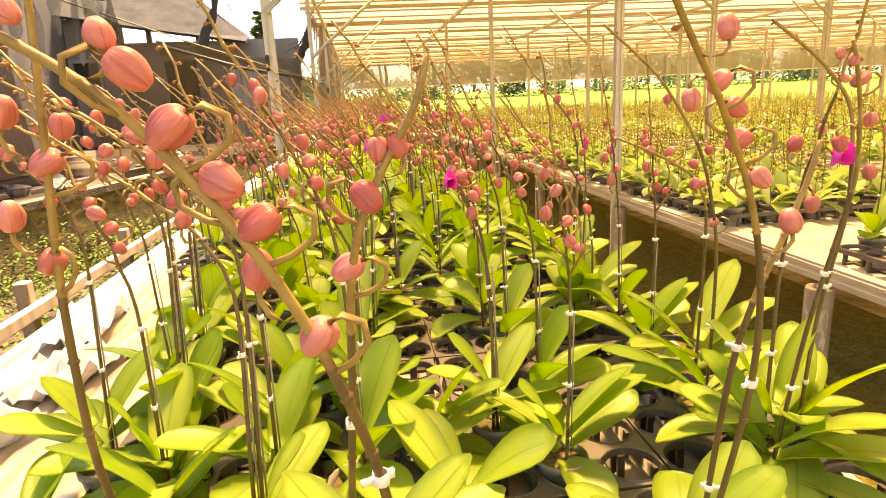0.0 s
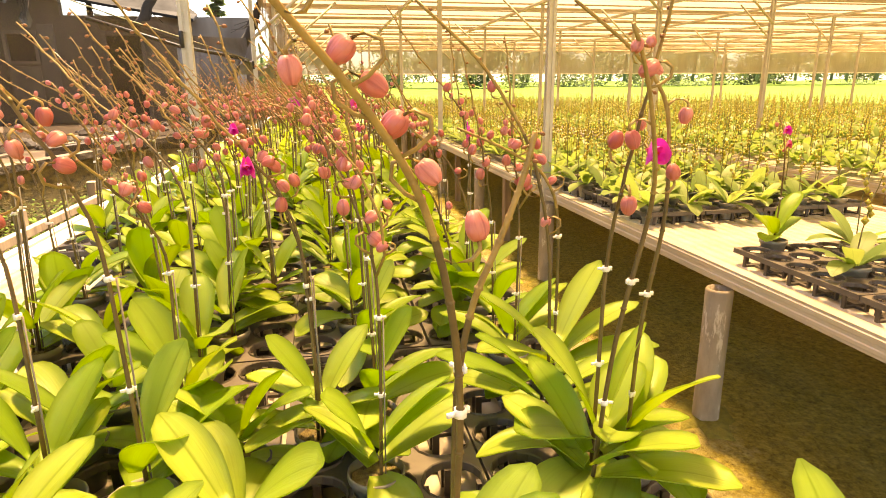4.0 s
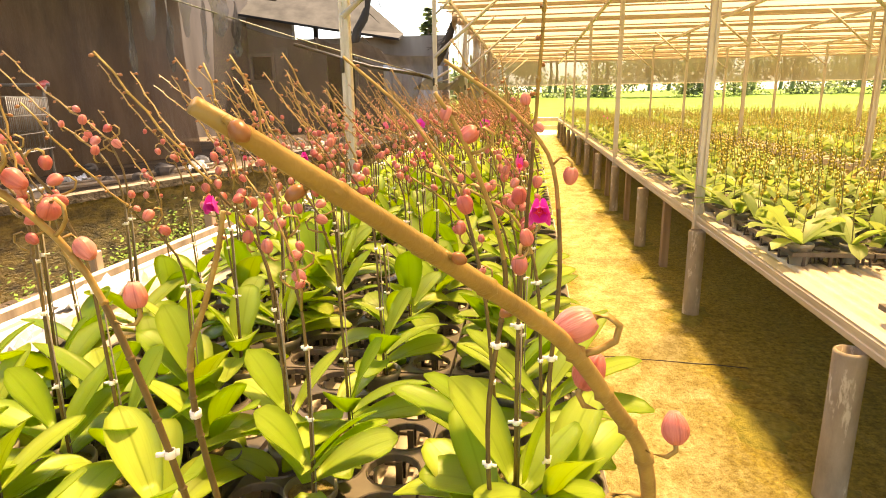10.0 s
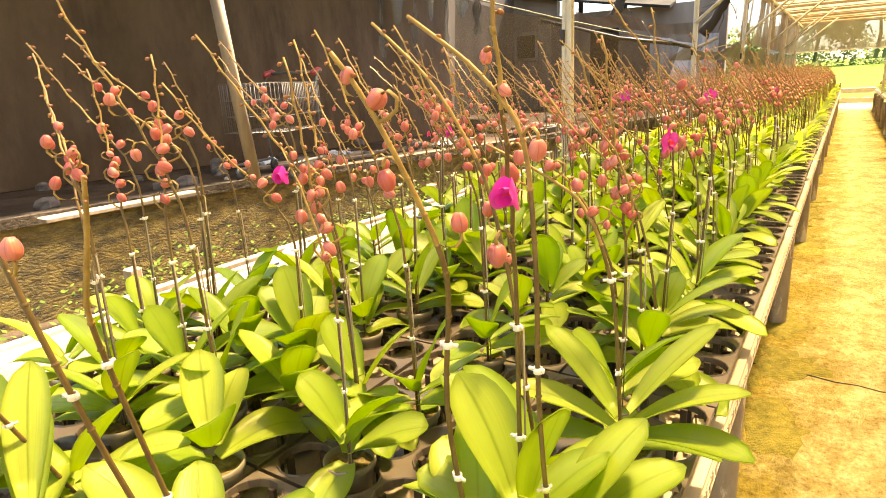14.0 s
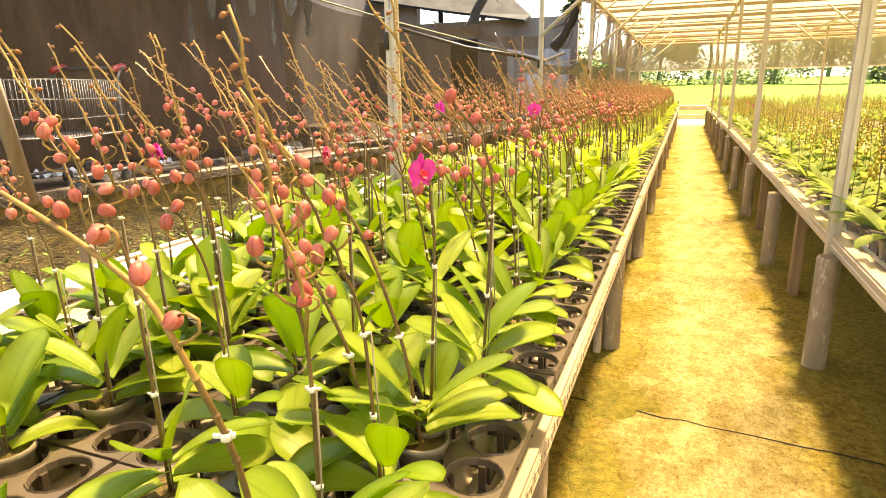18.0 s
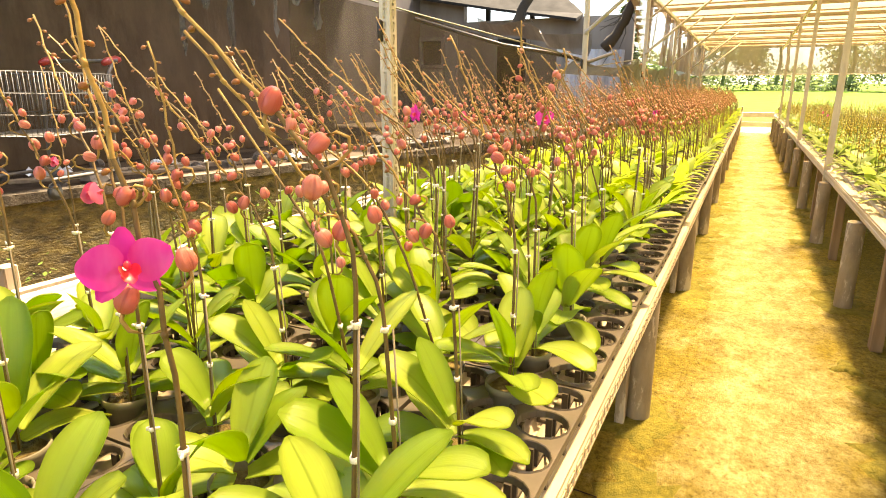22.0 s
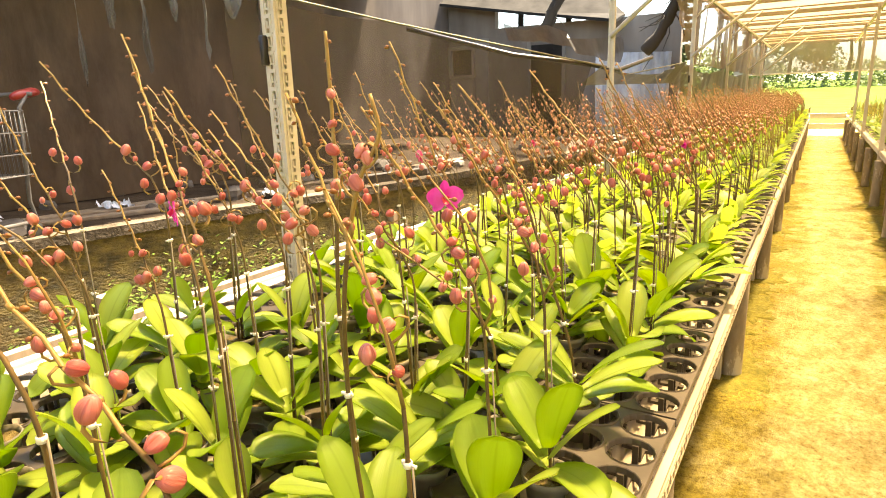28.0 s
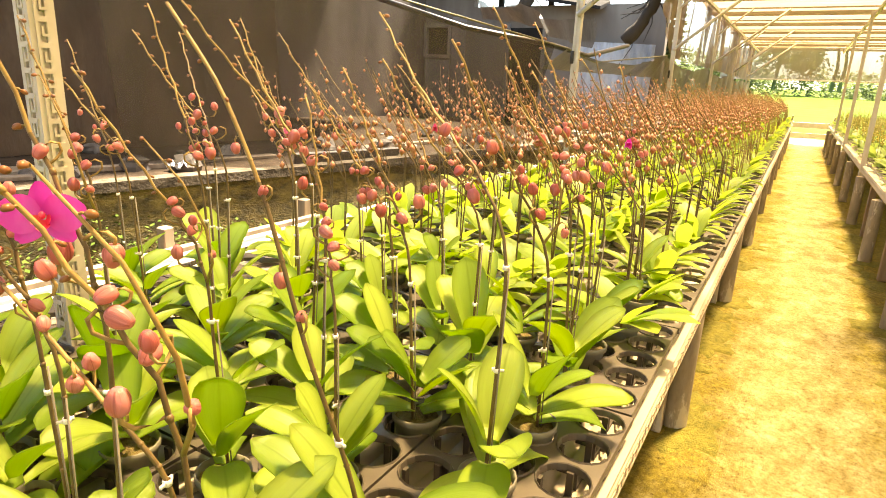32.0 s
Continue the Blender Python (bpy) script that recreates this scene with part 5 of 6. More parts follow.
_pot = Shape()
_pot.turned([(0.038, -0.07), (0.050, 0.012), (0.055, 0.014), (0.0555, 0.028), (0.052, 0.029), (0.050, 0.014), (0.047, 0.008)], 18, cap=False)
POT = _pot.mesh("pot", M_POT)
_mix = Shape()
_mv = [(0, 0, 0.016)] + [(0.048 * q * math.cos(a), 0.048 * q * math.sin(a), 0.014 + 0.008 * noise.noise((q * 3, a * 2, 1))) for q in (0.35, 0.7, 1.0) for a in np.linspace(0, 6.283, 12, endpoint=False)]
_mf = [(0, 1 + i, 1 + (i + 1) % 12) for i in range(12)] + [(1 + q * 12 + i, 13 + q * 12 + i, 13 + q * 12 + (i + 1) % 12, 1 + q * 12 + (i + 1) % 12) for q in range(2) for i in range(12)]
MIX = _mix.add(_mv, _mf).mesh("potting_bark", M_BARK)
_clip = Shape().turned([(0.0045, -0.004), (0.0058, -0.004), (0.0058, 0.004), (0.0045, 0.004)], 8, cap=False)
_clip.box(0.005, 0.013, -0.0015, 0.0015, -0.002, 0.002)
_clip.box(-0.009, -0.005, -0.0015, 0.0015, -0.002, 0.004)
CLIP = _clip.mesh("clip", M_CLIP)


def to_frame(p, ang, tilt=0.0, k=1.0):
    return Matrix.Translation(Vector(p)) @ Matrix.Rotation(ang, 4, "Z") @ Matrix.Rotation(tilt, 4, "Y") @ Matrix.Scale(k, 4)


def add_stem(o, r, h, lean, side, buds, bloom, base=(0, 0), branch=False, wide=False, full=False):
    path = stem_path(h, lean, side, r, 23) + np.array((base[0], base[1], 0.0))
    s = Shape()
    n = len(path)
    s.tube(path, np.linspace(0.0038, 0.0020, n), 7)
    for i in (5, 9, 12, 15, 18, 20):
        d = path[i] - path[i - 1]
        d /= np.linalg.norm(d)
        s.tube([path[i] - d * 0.004, path[i], path[i] + d * 0.004], [0.003, 0.0058 - 0.00014 * i, 0.003], 6)
    me = s.mesh("flower_stem", [M_STEM, M_STEM_TIP])
    zi = [1 if path[:, 2].max() * 0.70 < v.co.z else 0 for v in me.vertices]
    for p in me.polygons:
        p.material_index = zi[p.vertices[0]]
    st = part("flower_stem", me, None, o, "brown-green arching flower stem")
    for k in range(buds):
        u = 0.55 + 0.44 * (k / max(1, buds - 1)) ** 0.95
        x = u * (n - 1)
        i = min(int(x), n - 2)
        p = path[i] + (path[i + 1] - path[i]) * (x - i)
        ang = (0 if k % 2 else math.pi) + r.uniform(-0.9, 0.9) + math.pi / 2 * 0.5
        if 2 <= k < 2 + bloom:
            part("flower", OPEN_FLOWER if wide else r.choice(HALF_FLOWERS), None, st, "open magenta orchid bloom" if wide else "half-open magenta orchid bloom", to_frame(p + np.array((0, -0.02, -0.012)), -math.pi / 2 + r.uniform(-0.7, 0.7), r.uniform(-0.2, 0.3)))
        else:
            q = k / buds
            part("bud", r.choice(BIG_BUDS if q < (0.34 if full else 0.17) else MID_BUDS if q < (0.50 if full else 0.32) else SMALL_BUDS), None, st, "", to_frame(p, ang, r.uniform(-0.3, 0.3), r.uniform(0.85, 1.12)))
    if branch:
        i = int(n * 0.52)
        a = path[i]
        bp = np.array([a, a + (0.022, -0.02, 0.045), a + (0.02, -0.032, 0.11), a + (-0.012, -0.04, 0.19), a + (-0.07, -0.045, 0.26)])
        t = Shape().tube(bp, [0.003, 0.0028, 0.0024, 0.002, 0.0013], 6)
        bs = part("side_stem", t, M_STEM_TIP, o, "thin side branch")
        for k in range(5):
            p = bp[min(4, 1 + k)] if k < 4 else bp[3] * 0.5 + bp[4] * 0.5
            part("bud", r.choice(MID_BUDS if k < 2 else SMALL_BUDS), None, bs, "", to_frame(p, r.uniform(0, 6.3), r.uniform(-0.3, 0.3)))
    return path


def orchid(seed, stems, leaves=8, bloom=0, h=0.86, lean=0.40, tall=1.0, label=None, branch=False, wide=False, full=False):
    """A potted moth orchid in bud; its origin is the top of the tray hole."""
    r = random.Random(seed)
    o = thing("potted_orchid", label or "potted orchid with broad green leaves and arching stems of pink buds", "orchid", pose(0, 0, 0), "pink orchids on the bench")
    part("pot", POT, None, o, "soft dark plastic pot")
    part("potting_bark", MIX, None, o, "brown bark chips grown over with moss")
    a0 = r.uniform(0, 6.28)
    for k in range(leaves):
        s = Shape()
        a = a0 + (k % 2) * math.pi + r.uniform(-0.95, 0.95)
        up = k / leaves
        leaf_shape(s, r.uniform(0.14, 0.225) * (1 - 0.12 * up), r.uniform(0.074, 0.096), 0.20 + 1.0 * up + r.uniform(-0.2, 0.3), r.uniform(0.4, 1.1) * (1.15 - 0.75 * up), a, r.uniform(-0.45, 0.45), 10, 4)
        part("leaf", leaf_mesh(s), None, o, at=pose(0, 0, 0.022 + 0.012 * k))
    for k in range(stems):
        ang = r.uniform(0, 6.28)
        base = (0.012 * math.cos(ang), 0.012 * math.sin(ang))
        p = add_stem(o, r, h * r.uniform(0.88, 1.1) * tall, lean * r.uniform(0.6, 1.3), r.uniform(-0.18, 0.12), r.randint(11, 13), bloom if k == 0 else 0, base, branch and k == 0, wide, full)
        sx, sy = base[0] + 0.008, base[1]
        part("stake", Shape().tube([(sx, sy, -0.02), (sx + (p[8][0] - base[0]) * 0.9, sy + (p[8][1] - base[1]) * 0.9, p[9][2])], 0.0016, 5), M_STAKE, o, "thin grey support stake")
        for i in ((5, 9) if k == 0 and stems == 1 else (8,)):
            part("clip", CLIP, None, o, "small white plastic clip", to_frame(p[i], r.uniform(0, 6.3)))
    return o


MODELS = [orchid(100 + k, 2 if k % 6 == 2 else 1, 7 + k % 2, 0, (0.80, 0.84, 0.77, 0.82, 0.86)[k % 5], (0.44, 0.36, 0.50, 0.40, 0.30, 0.47, 0.20)[k % 7], 1.0, None, k % 6 == 4) for k in range(14)]
UPRIGHT = [orchid(20 + k, 1, 7, 0, (0.80, 0.86, 0.83, 0.76)[k], (0.16, 0.24, 0.10, 0.28)[k], 1.0, None, k == 2, False, True) for k in range(4)]
LEAFY = [orchid(140 + k, 0, 6 + k % 2, 0, 0.8, 0.4, 1.0, "potted orchid with broad green leaves, not yet in bud") for k in range(4)]
HALF_LABEL, OPEN_LABEL = "potted orchid with half-open magenta bloom above pink buds", "potted orchid with one wide open magenta bloom among pink buds"
BLOOMERS = [orchid(31, 1, 8, 1, 0.9, 0.30, 1.0, HALF_LABEL), orchid(32, 2, 8, 1, 0.88, 0.30, 1.0, HALF_LABEL), orchid(33, 1, 7, 2, 0.88, 0.34, 1.0, HALF_LABEL), orchid(34, 1, 6, 1, 0.97, 0.36, 1.0, OPEN_LABEL, False, True), orchid(35, 2, 5, 1, 1.0, 0.32, 1.0, OPEN_LABEL, False, True), orchid(36, 1, 8, 1, 0.95, 0.12, 1.0, HALF_LABEL), orchid(37, 1, 7, 1, 0.89, 0.12, 1.0, OPEN_LABEL, False, True)]
used = set()


def plant(model, x, y, turn=0.0, k=1.0):
    m = pose(x, y, ZT, 0, 0, turn) @ Matrix.Scale(k, 4)
    if model.name in used:
        return copy_thing(model, m @ Matrix.Scale(1 / model.scale.x, 4))
    used.add(model.name)
    model.matrix_basis = m
    return model


def bloom_at(model, x, y, z, face):
    """Plants a copy so that its first bloom is at that place and looks in the direction face, in degrees."""
    fl = [o for o in model.children_recursive if o.name.startswith("flower") and not o.name.startswith("flower_stem")][0]
    p = fl.matrix_basis.translation
    k = (z - ZT) / p.z
    a = rng.uniform(-0.15, 0.15)
    reach = math.hypot(p.x, p.y) * k
    if x + reach > -0.12:
        a = math.acos(max(-1.0, min(1.0, (-0.12 - x) / reach)))
    q = Matrix.Rotation(a, 3, "Z") @ p * k
    o = plant(model, x - q.x, y - q.y, math.degrees(a), k)
    for i, c in enumerate([c for c in o.children_recursive if c.name.startswith("flower") and not c.name.startswith("flower_stem")]):
        c.matrix_basis = to_frame(c.matrix_basis.translation, radians(face) - a + 0.5 * i, rng.uniform(-0.05, 0.2))
    return x - q.x, y - q.y


taken = []
for x, y, z, kind, face in [(-0.207, 1.872, 1.278, 6, -18), (-0.442, 3.771, 1.327, 3, -42), (-0.744, 1.121, 1.288, 1, -80), (-1.351, 5.044, 1.262, 2, -40), (-0.75, 3.354, 1.348, 4, -118), (-0.88, 1.93, 1.30, 1, -60),
                            (-0.52, 2.07, 1.29, 0, -75), (-1.37, 2.53, 1.24, 0, -60), (-0.30, 5.6, 1.30, 1, -60), (-0.9, 5.3, 1.32, 0, -50), (-0.157, 0.926, 1.315, 5, -90)]:
    taken.append(bloom_at(BLOOMERS[kind], x, y, z, face))


def hero(points, stem_buds, label, leaves=6, seed=50, thin=1.0, group="pink orchids on the bench"):
    """An orchid whose stem follows given places; (share of the length, kind of bud) for each bud."""
    r = random.Random(seed)
    p = np.asarray(points, float)
    o = thing("potted_orchid", label, "orchid", pose(p[0][0], p[0][1], ZT), group)
    part("pot", POT, None, o, "soft dark plastic pot")
    part("potting_bark", MIX, None, o, "brown bark chips grown over with moss")
    a0 = r.uniform(0, 6.28)
    for k in range(leaves):
        s = Shape()
        up = k / leaves
        leaf_shape(s, r.uniform(0.17, 0.24), r.uniform(0.068, 0.09), 0.3 + 0.8 * up, r.uniform(0.5, 0.9) * (1.15 - 0.75 * up), a0 + (k % 2) * math.pi + r.uniform(-0.6, 0.6), 0, 10, 4)
        part("leaf", leaf_mesh(s), None, o, at=pose(0, 0, 0.022 + 0.012 * k))
    p = p - np.array((p[0][0], p[0][1], ZT))
    t = np.linspace(0, 1, len(p))
    u = np.linspace(0, 1, 28)
    path = np.stack([np.interp(u, t, p[:, i]) for i in range(3)], 1)
    for _ in range(3):
        path[1:-1] = 0.25 * path[:-2] + 0.5 * path[1:-1] + 0.25 * path[2:]
    tb = Shape()
    for i in range(6, 27, 2):
        d = (path[i] - path[i - 1]) / np.linalg.norm(path[i] - path[i - 1])
        q = (0.0056 - 0.0001 * i) * (1.0 + (thin - 1.0) * (i / 27) ** 4)
        tb.tube([path[i] - d * 0.004, path[i], path[i] + d * 0.004], [q * 0.5, q, q * 0.5], 6)
    me = tb.tube(path, np.linspace(0.0037, 0.0025, 28) * (1.0 + (thin - 1.0) * np.linspace(0, 1, 28) ** 4), 8).mesh("flower_stem", [M_STEM, M_STEM_TIP])
    top = path[:, 2].max()
    for q in me.polygons:
        q.material_index = 1 if me.vertices[q.vertices[0]].co.z > top * 0.72 else 0
    st = part("flower_stem", me, None, o, "brown-green arching flower stem")
    for i, (s, kind) in enumerate(stem_buds):
        x = s * 27
        k = min(int(x), 26)
        q = path[k] + (path[k + 1] - path[k]) * (x - k)
        if kind == 3:
            part("flower", HALF_FLOWERS[i % 3], None, st, "half-open magenta orchid bloom", to_frame(q + np.array((0, -0.02, -0.01)), radians(-115), 0.1))
            continue
        part("bud", r.choice((BIG_BUDS, MID_BUDS, SMALL_BUDS)[kind]), None, st, "", to_frame(q, (math.pi if i % 2 else 0) + r.uniform(-0.7, 0.3), r.uniform(-0.2, 0.2), (0.85, 0.92, 0.7)[kind] * (0.72 if thin < 1 else 1)))
    for s in (0.12, 0.28):
        part("clip", CLIP, None, o, "small white plastic clip", to_frame(path[int(27 * s)], r.uniform(0, 6.3)))
    return o


hero([(-0.10, 0.48, ZT), (-0.095, 0.45, 0.95), (-0.10, 0.40, 1.17), (-0.117, 0.334, 1.30), (-0.127, 0.314, 1.333), (-0.143, 0.295, 1.358), (-0.158, 0.273, 1.39), (-0.176, 0.247, 1.411), (-0.192, 0.211, 1.434), (-0.204, 0.177, 1.454), (-0.214, 0.165, 1.464)],
     [(0.27, 0), (0.31, 0), (0.40, 1), (0.49, 1), (0.59, 1), (0.69, 2), (0.80, 2), (0.90, 2), (0.98, 2)], "potted orchid at the bench end, long arching stem of pink buds", 5, 51, 0.5)
hero([(1.24, 2.30, ZT), (1.23, 2.28, 0.95), (1.20, 2.25, 1.12), (1.15, 2.22, 1.24), (1.10, 2.20, 1.30)], [(0.55, 1), (0.66, 3), (0.80, 3), (0.9, 1), (0.97, 2)], "orchid with half-open magenta blooms on the bench across the aisle", 5, 57, 1.0, "yellow orchids across the aisle")
hero([(1.28, 10.9, ZT), (1.25, 10.9, 1.0), (1.15, 10.9, 1.15), (1.0, 10.95, 1.22)], [(0.66, 3), (0.80, 3), (0.9, 1)], "orchid with half-open magenta blooms on the bench across the aisle", 5, 58, 1.0, "yellow orchids across the aisle")
hero([(-0.515, 0.68, ZT), (-0.515, 0.62, 0.95), (-0.513, 0.575, 1.13), (-0.528, 0.555, 1.25), (-0.552, 0.548, 1.335), (-0.585, 0.53, 1.385), (-0.612, 0.51, 1.42), (-0.645, 0.49, 1.455), (-0.68, 0.47, 1.50)],
     [(0.42, 0), (0.49, 0), (0.56, 0), (0.63, 0), (0.70, 0), (0.78, 1), (0.85, 1), (0.91, 2), (0.97, 2)], "potted orchid near the bench end, forked stem of pink buds", 6, 52)
hero([(-0.50, 0.69, ZT), (-0.512, 0.62, 1.13), (-0.50, 0.60, 1.225), (-0.475, 0.60, 1.28), (-0.455, 0.60, 1.335), (-0.447, 0.60, 1.37)], [(0.86, 2), (0.93, 2), (0.99, 2)], "potted orchid near the bench end, thin upright stem", 4, 53)
hero([(-0.87, 0.62, ZT), (-0.88, 0.50, 1.0), (-0.887, 0.42, 1.16), (-0.895, 0.38, 1.227), (-0.912, 0.37, 1.285), (-0.932, 0.37, 1.332), (-0.955, 0.37, 1.37), (-0.98, 0.375, 1.402), (-1.012, 0.38, 1.44), (-1.05, 0.39, 1.462), (-1.09, 0.40, 1.485)],
     [(0.40, 0), (0.47, 0), (0.54, 0), (0.60, 0), (0.68, 0), (0.76, 0), (0.83, 1), (0.90, 1), (0.97, 2)], "potted orchid near the bench end, long stem of buds", 6, 54)
hero([(-0.93, 0.72, ZT), (-0.93, 0.62, 1.0), (-0.91, 0.52, 1.20), (-0.905, 0.48, 1.30), (-0.892, 0.48, 1.35), (-0.869, 0.48, 1.392), (-0.85, 0.48, 1.42), (-0.84, 0.48, 1.455)], [(0.42, 0), (0.55, 0), (0.66, 1), (0.78, 1), (0.88, 2), (0.97, 2)], "potted orchid near the bench end, thin upright stem", 5, 55)
hero([(-1.12, 0.70, ZT), (-1.12, 0.58, 1.0), (-1.112, 0.51, 1.16), (-1.106, 0.50, 1.30), (-1.099, 0.50, 1.38), (-1.094, 0.50, 1.43), (-1.088, 0.50, 1.51)], [(0.52, 0), (0.58, 0), (0.66, 0), (0.74, 0), (0.83, 1), (0.91, 2), (0.98, 2)], "potted orchid near the bench end, long stem of buds", 5, 56)
hero([(-0.218, 0.92, ZT), (-0.228, 0.86, 1.044), (-0.197, 0.845, 1.224), (-0.204, 0.82, 1.294), (-0.233, 0.795, 1.386), (-0.258, 0.78, 1.443), (-0.277, 0.77, 1.473)], [(0.45, 0), (0.62, 0), (0.72, 0), (0.8, 1), (0.88, 2), (0.95, 2)], "potted orchid with one long stem of pink buds, nearly upright", 6, 150)
hero([(-0.129, 0.975, ZT), (-0.139, 0.945, 1.036), (-0.125, 0.915, 1.225), (-0.137, 0.915, 1.387), (-0.199, 0.915, 1.456), (-0.286, 0.915, 1.516)], [(0.6, 0), (0.68, 1), (0.78, 1), (0.86, 2), (0.92, 2), (0.98, 2)], "potted orchid with one long stem of pink buds, nearly upright", 7, 151)
hero([(-0.215, 1.14, ZT), (-0.225, 1.110, 0.889), (-0.242, 1.080, 1.146), (-0.282, 1.080, 1.313), (-0.366, 1.080, 1.445), (-0.473, 1.080, 1.535)], [(0.42, 0), (0.5, 0), (0.62, 1), (0.72, 1), (0.82, 2), (0.9, 2), (0.97, 2)], "potted orchid with one long stem of pink buds leaning over", 6, 152)
hero([(-0.135, 1.31, ZT), (-0.145, 1.280, 1.073), (-0.167, 1.250, 1.189), (-0.202, 1.250, 1.249), (-0.283, 1.250, 1.295), (-0.372, 1.250, 1.333)], [(0.45, 0), (0.6, 0), (0.72, 0), (0.82, 1), (0.92, 2)], "potted orchid with one long stem of pink buds leaning over", 7, 153)
hero([(-0.276, 1.76, ZT), (-0.286, 1.730, 0.966), (-0.336, 1.700, 1.122), (-0.403, 1.700, 1.208), (-0.486, 1.700, 1.262)], [(0.42, 0), (0.55, 0), (0.7, 0), (0.82, 1), (0.93, 2)], "potted orchid with one long stem of pink buds, nearly upright", 6, 154)
hero([(-0.196, 1.82, ZT), (-0.206, 1.790, 0.951), (-0.235, 1.760, 1.101), (-0.286, 1.760, 1.218), (-0.412, 1.760, 1.317), (-0.499, 1.760, 1.430)], [(0.5, 0), (0.58, 0), (0.66, 1), (0.76, 1), (0.86, 2), (0.95, 2)], "potted orchid with one long stem of pink buds leaning over", 7, 155)
hero([(-0.364, 2.78, ZT), (-0.374, 2.750, 0.827), (-0.426, 2.720, 1.048), (-0.525, 2.720, 1.214), (-0.652, 2.720, 1.298), (-0.872, 2.720, 1.364)], [(0.45, 0), (0.52, 0), (0.6, 0), (0.7, 0), (0.8, 1), (0.88, 2), (0.96, 2)], "potted orchid with one long stem of pink buds leaning over", 6, 156)
hero([(-0.470, 2.56, ZT), (-0.480, 2.530, 0.933), (-0.497, 2.500, 1.124), (-0.627, 2.500, 1.283), (-0.742, 2.500, 1.424)], [(0.42, 0), (0.52, 0), (0.64, 1), (0.76, 1), (0.88, 2), (0.96, 2)], "potted orchid with one long stem of pink buds leaning over", 7, 157)
hero([(-0.445, 3.46, ZT), (-0.426, 3.400, 1.190), (-0.409, 3.400, 1.402), (-0.407, 3.400, 1.546), (-0.409, 3.400, 1.628)], [(0.48, 0), (0.56, 0), (0.64, 1), (0.72, 1), (0.8, 2), (0.88, 2), (0.96, 2)], "potted orchid with one long stem of pink buds, nearly upright", 6, 158)
hero([(-0.327, 3.34, ZT), (-0.337, 3.310, 1.054), (-0.307, 3.280, 1.271), (-0.271, 3.280, 1.430), (-0.225, 3.280, 1.488), (-0.241, 3.280, 1.536)], [(0.5, 0), (0.58, 0), (0.66, 0), (0.76, 1), (0.86, 2), (0.95, 2)], "potted orchid with one long stem of pink buds, nearly upright", 7, 159)
hero([(-0.351, 3.86, ZT), (-0.361, 3.830, 1.013), (-0.421, 3.800, 1.102), (-0.525, 3.800, 1.159), (-0.629, 3.800, 1.209)], [(0.45, 0), (0.55, 0), (0.66, 0), (0.78, 1), (0.9, 2)], "potted orchid with one long stem of pink buds leaning over", 6, 160)
hero([(-0.238, 4.06, ZT), (-0.248, 4.030, 0.933), (-0.304, 4.000, 1.128), (-0.367, 4.000, 1.324), (-0.440, 4.000, 1.461), (-0.534, 4.000, 1.561)], [(0.42, 0), (0.5, 0), (0.6, 1), (0.7, 1), (0.78, 2), (0.86, 2), (0.94, 2)], "potted orchid with one long stem of pink buds leaning over", 7, 161)
taken += [(-0.10, 0.48), (-0.515, 0.68), (-0.86, 0.66), (-0.93, 0.72), (-1.12, 0.70)]
taken += [(-0.218, 0.92), (-0.129, 0.975), (-0.215, 1.14), (-0.135, 1.31), (-0.276, 1.76), (-0.196, 1.82), (-0.364, 2.78), (-0.47, 2.56), (-0.445, 3.46), (-0.327, 3.34), (-0.351, 3.86), (-0.238, 4.06)]

cut = 5.2


def row(x, *ys_, bare=0.0):
    """A column of pots along the bench, one in each second or third hole of the trays."""
    for y in ys_:
        px, py = x + rng.uniform(-0.02, 0.02), y + rng.uniform(-0.015, 0.015)
        if min((px - a) ** 2 + (py - b_) ** 2 for a, b_ in taken) < 0.012 or math.hypot(px - LPX, py - 4.29) < 0.12:
            continue
        plant(rng.choice(LEAFY if rng.random() < bare else UPRIGHT if (x > -0.6 and y < 1.9) or (y < 2.6 and rng.random() < 0.25) else MODELS), px, py, rng.uniform(-28, 28), rng.uniform(0.90, 1.06))


row(-0.18, 0.86, 1.08, 1.28, 1.46, 1.65, 1.88, 2.09, 2.28, 2.48, 2.76, 2.96, 3.22)
row(-0.20, 3.52, 3.73, 3.96, 4.16, 4.34, 4.58, 4.83, 5.06)
row(-0.55, 1.03, 1.25, 1.54, 1.74, 1.92, 2.12)
row(-0.63, 2.30, 2.50, 2.70, 2.90, 3.10, 3.30, 3.55)
row(-0.58, 3.80, 4.08, 4.34, 4.60, 4.88, 5.12)
row(-0.48, 2.20, 2.58, 2.98, bare=0.5)
row(-0.42, 3.40, 3.64, 3.92, 4.20, 4.46, 4.74, 5.0, bare=0.45)
row(-0.92, 1.02, 1.27, 1.52, 1.71, 1.90, 2.11, 2.32, 2.53)
row(-0.98, 2.80, 3.05, 3.26, 3.46, 3.68, 3.90, 4.14, 4.42, 4.70, 5.0)
row(-1.06, 1.80, 2.22, 2.66, bare=0.5)
row(-1.29, 1.08, 1.28)
row(-1.09, 0.90, 1.06, 1.22, 1.40, bare=0.6)
row(-1.44, 0.96, 1.18, bare=0.6)
row(-0.78, 0.90, 1.10, bare=1.0)
row(-1.24, 0.98, bare=1.0)
row(-1.38, 1.50, 1.72, 1.94, 2.14, 2.36, 2.58, 2.80, 3.02, 3.24, 3.48, 3.72, 3.96, 4.48, 4.75, 5.05)
row(-0.80, 3.40, 3.62, 3.84, 4.04, 4.28, 4.56, 4.86, bare=0.45)
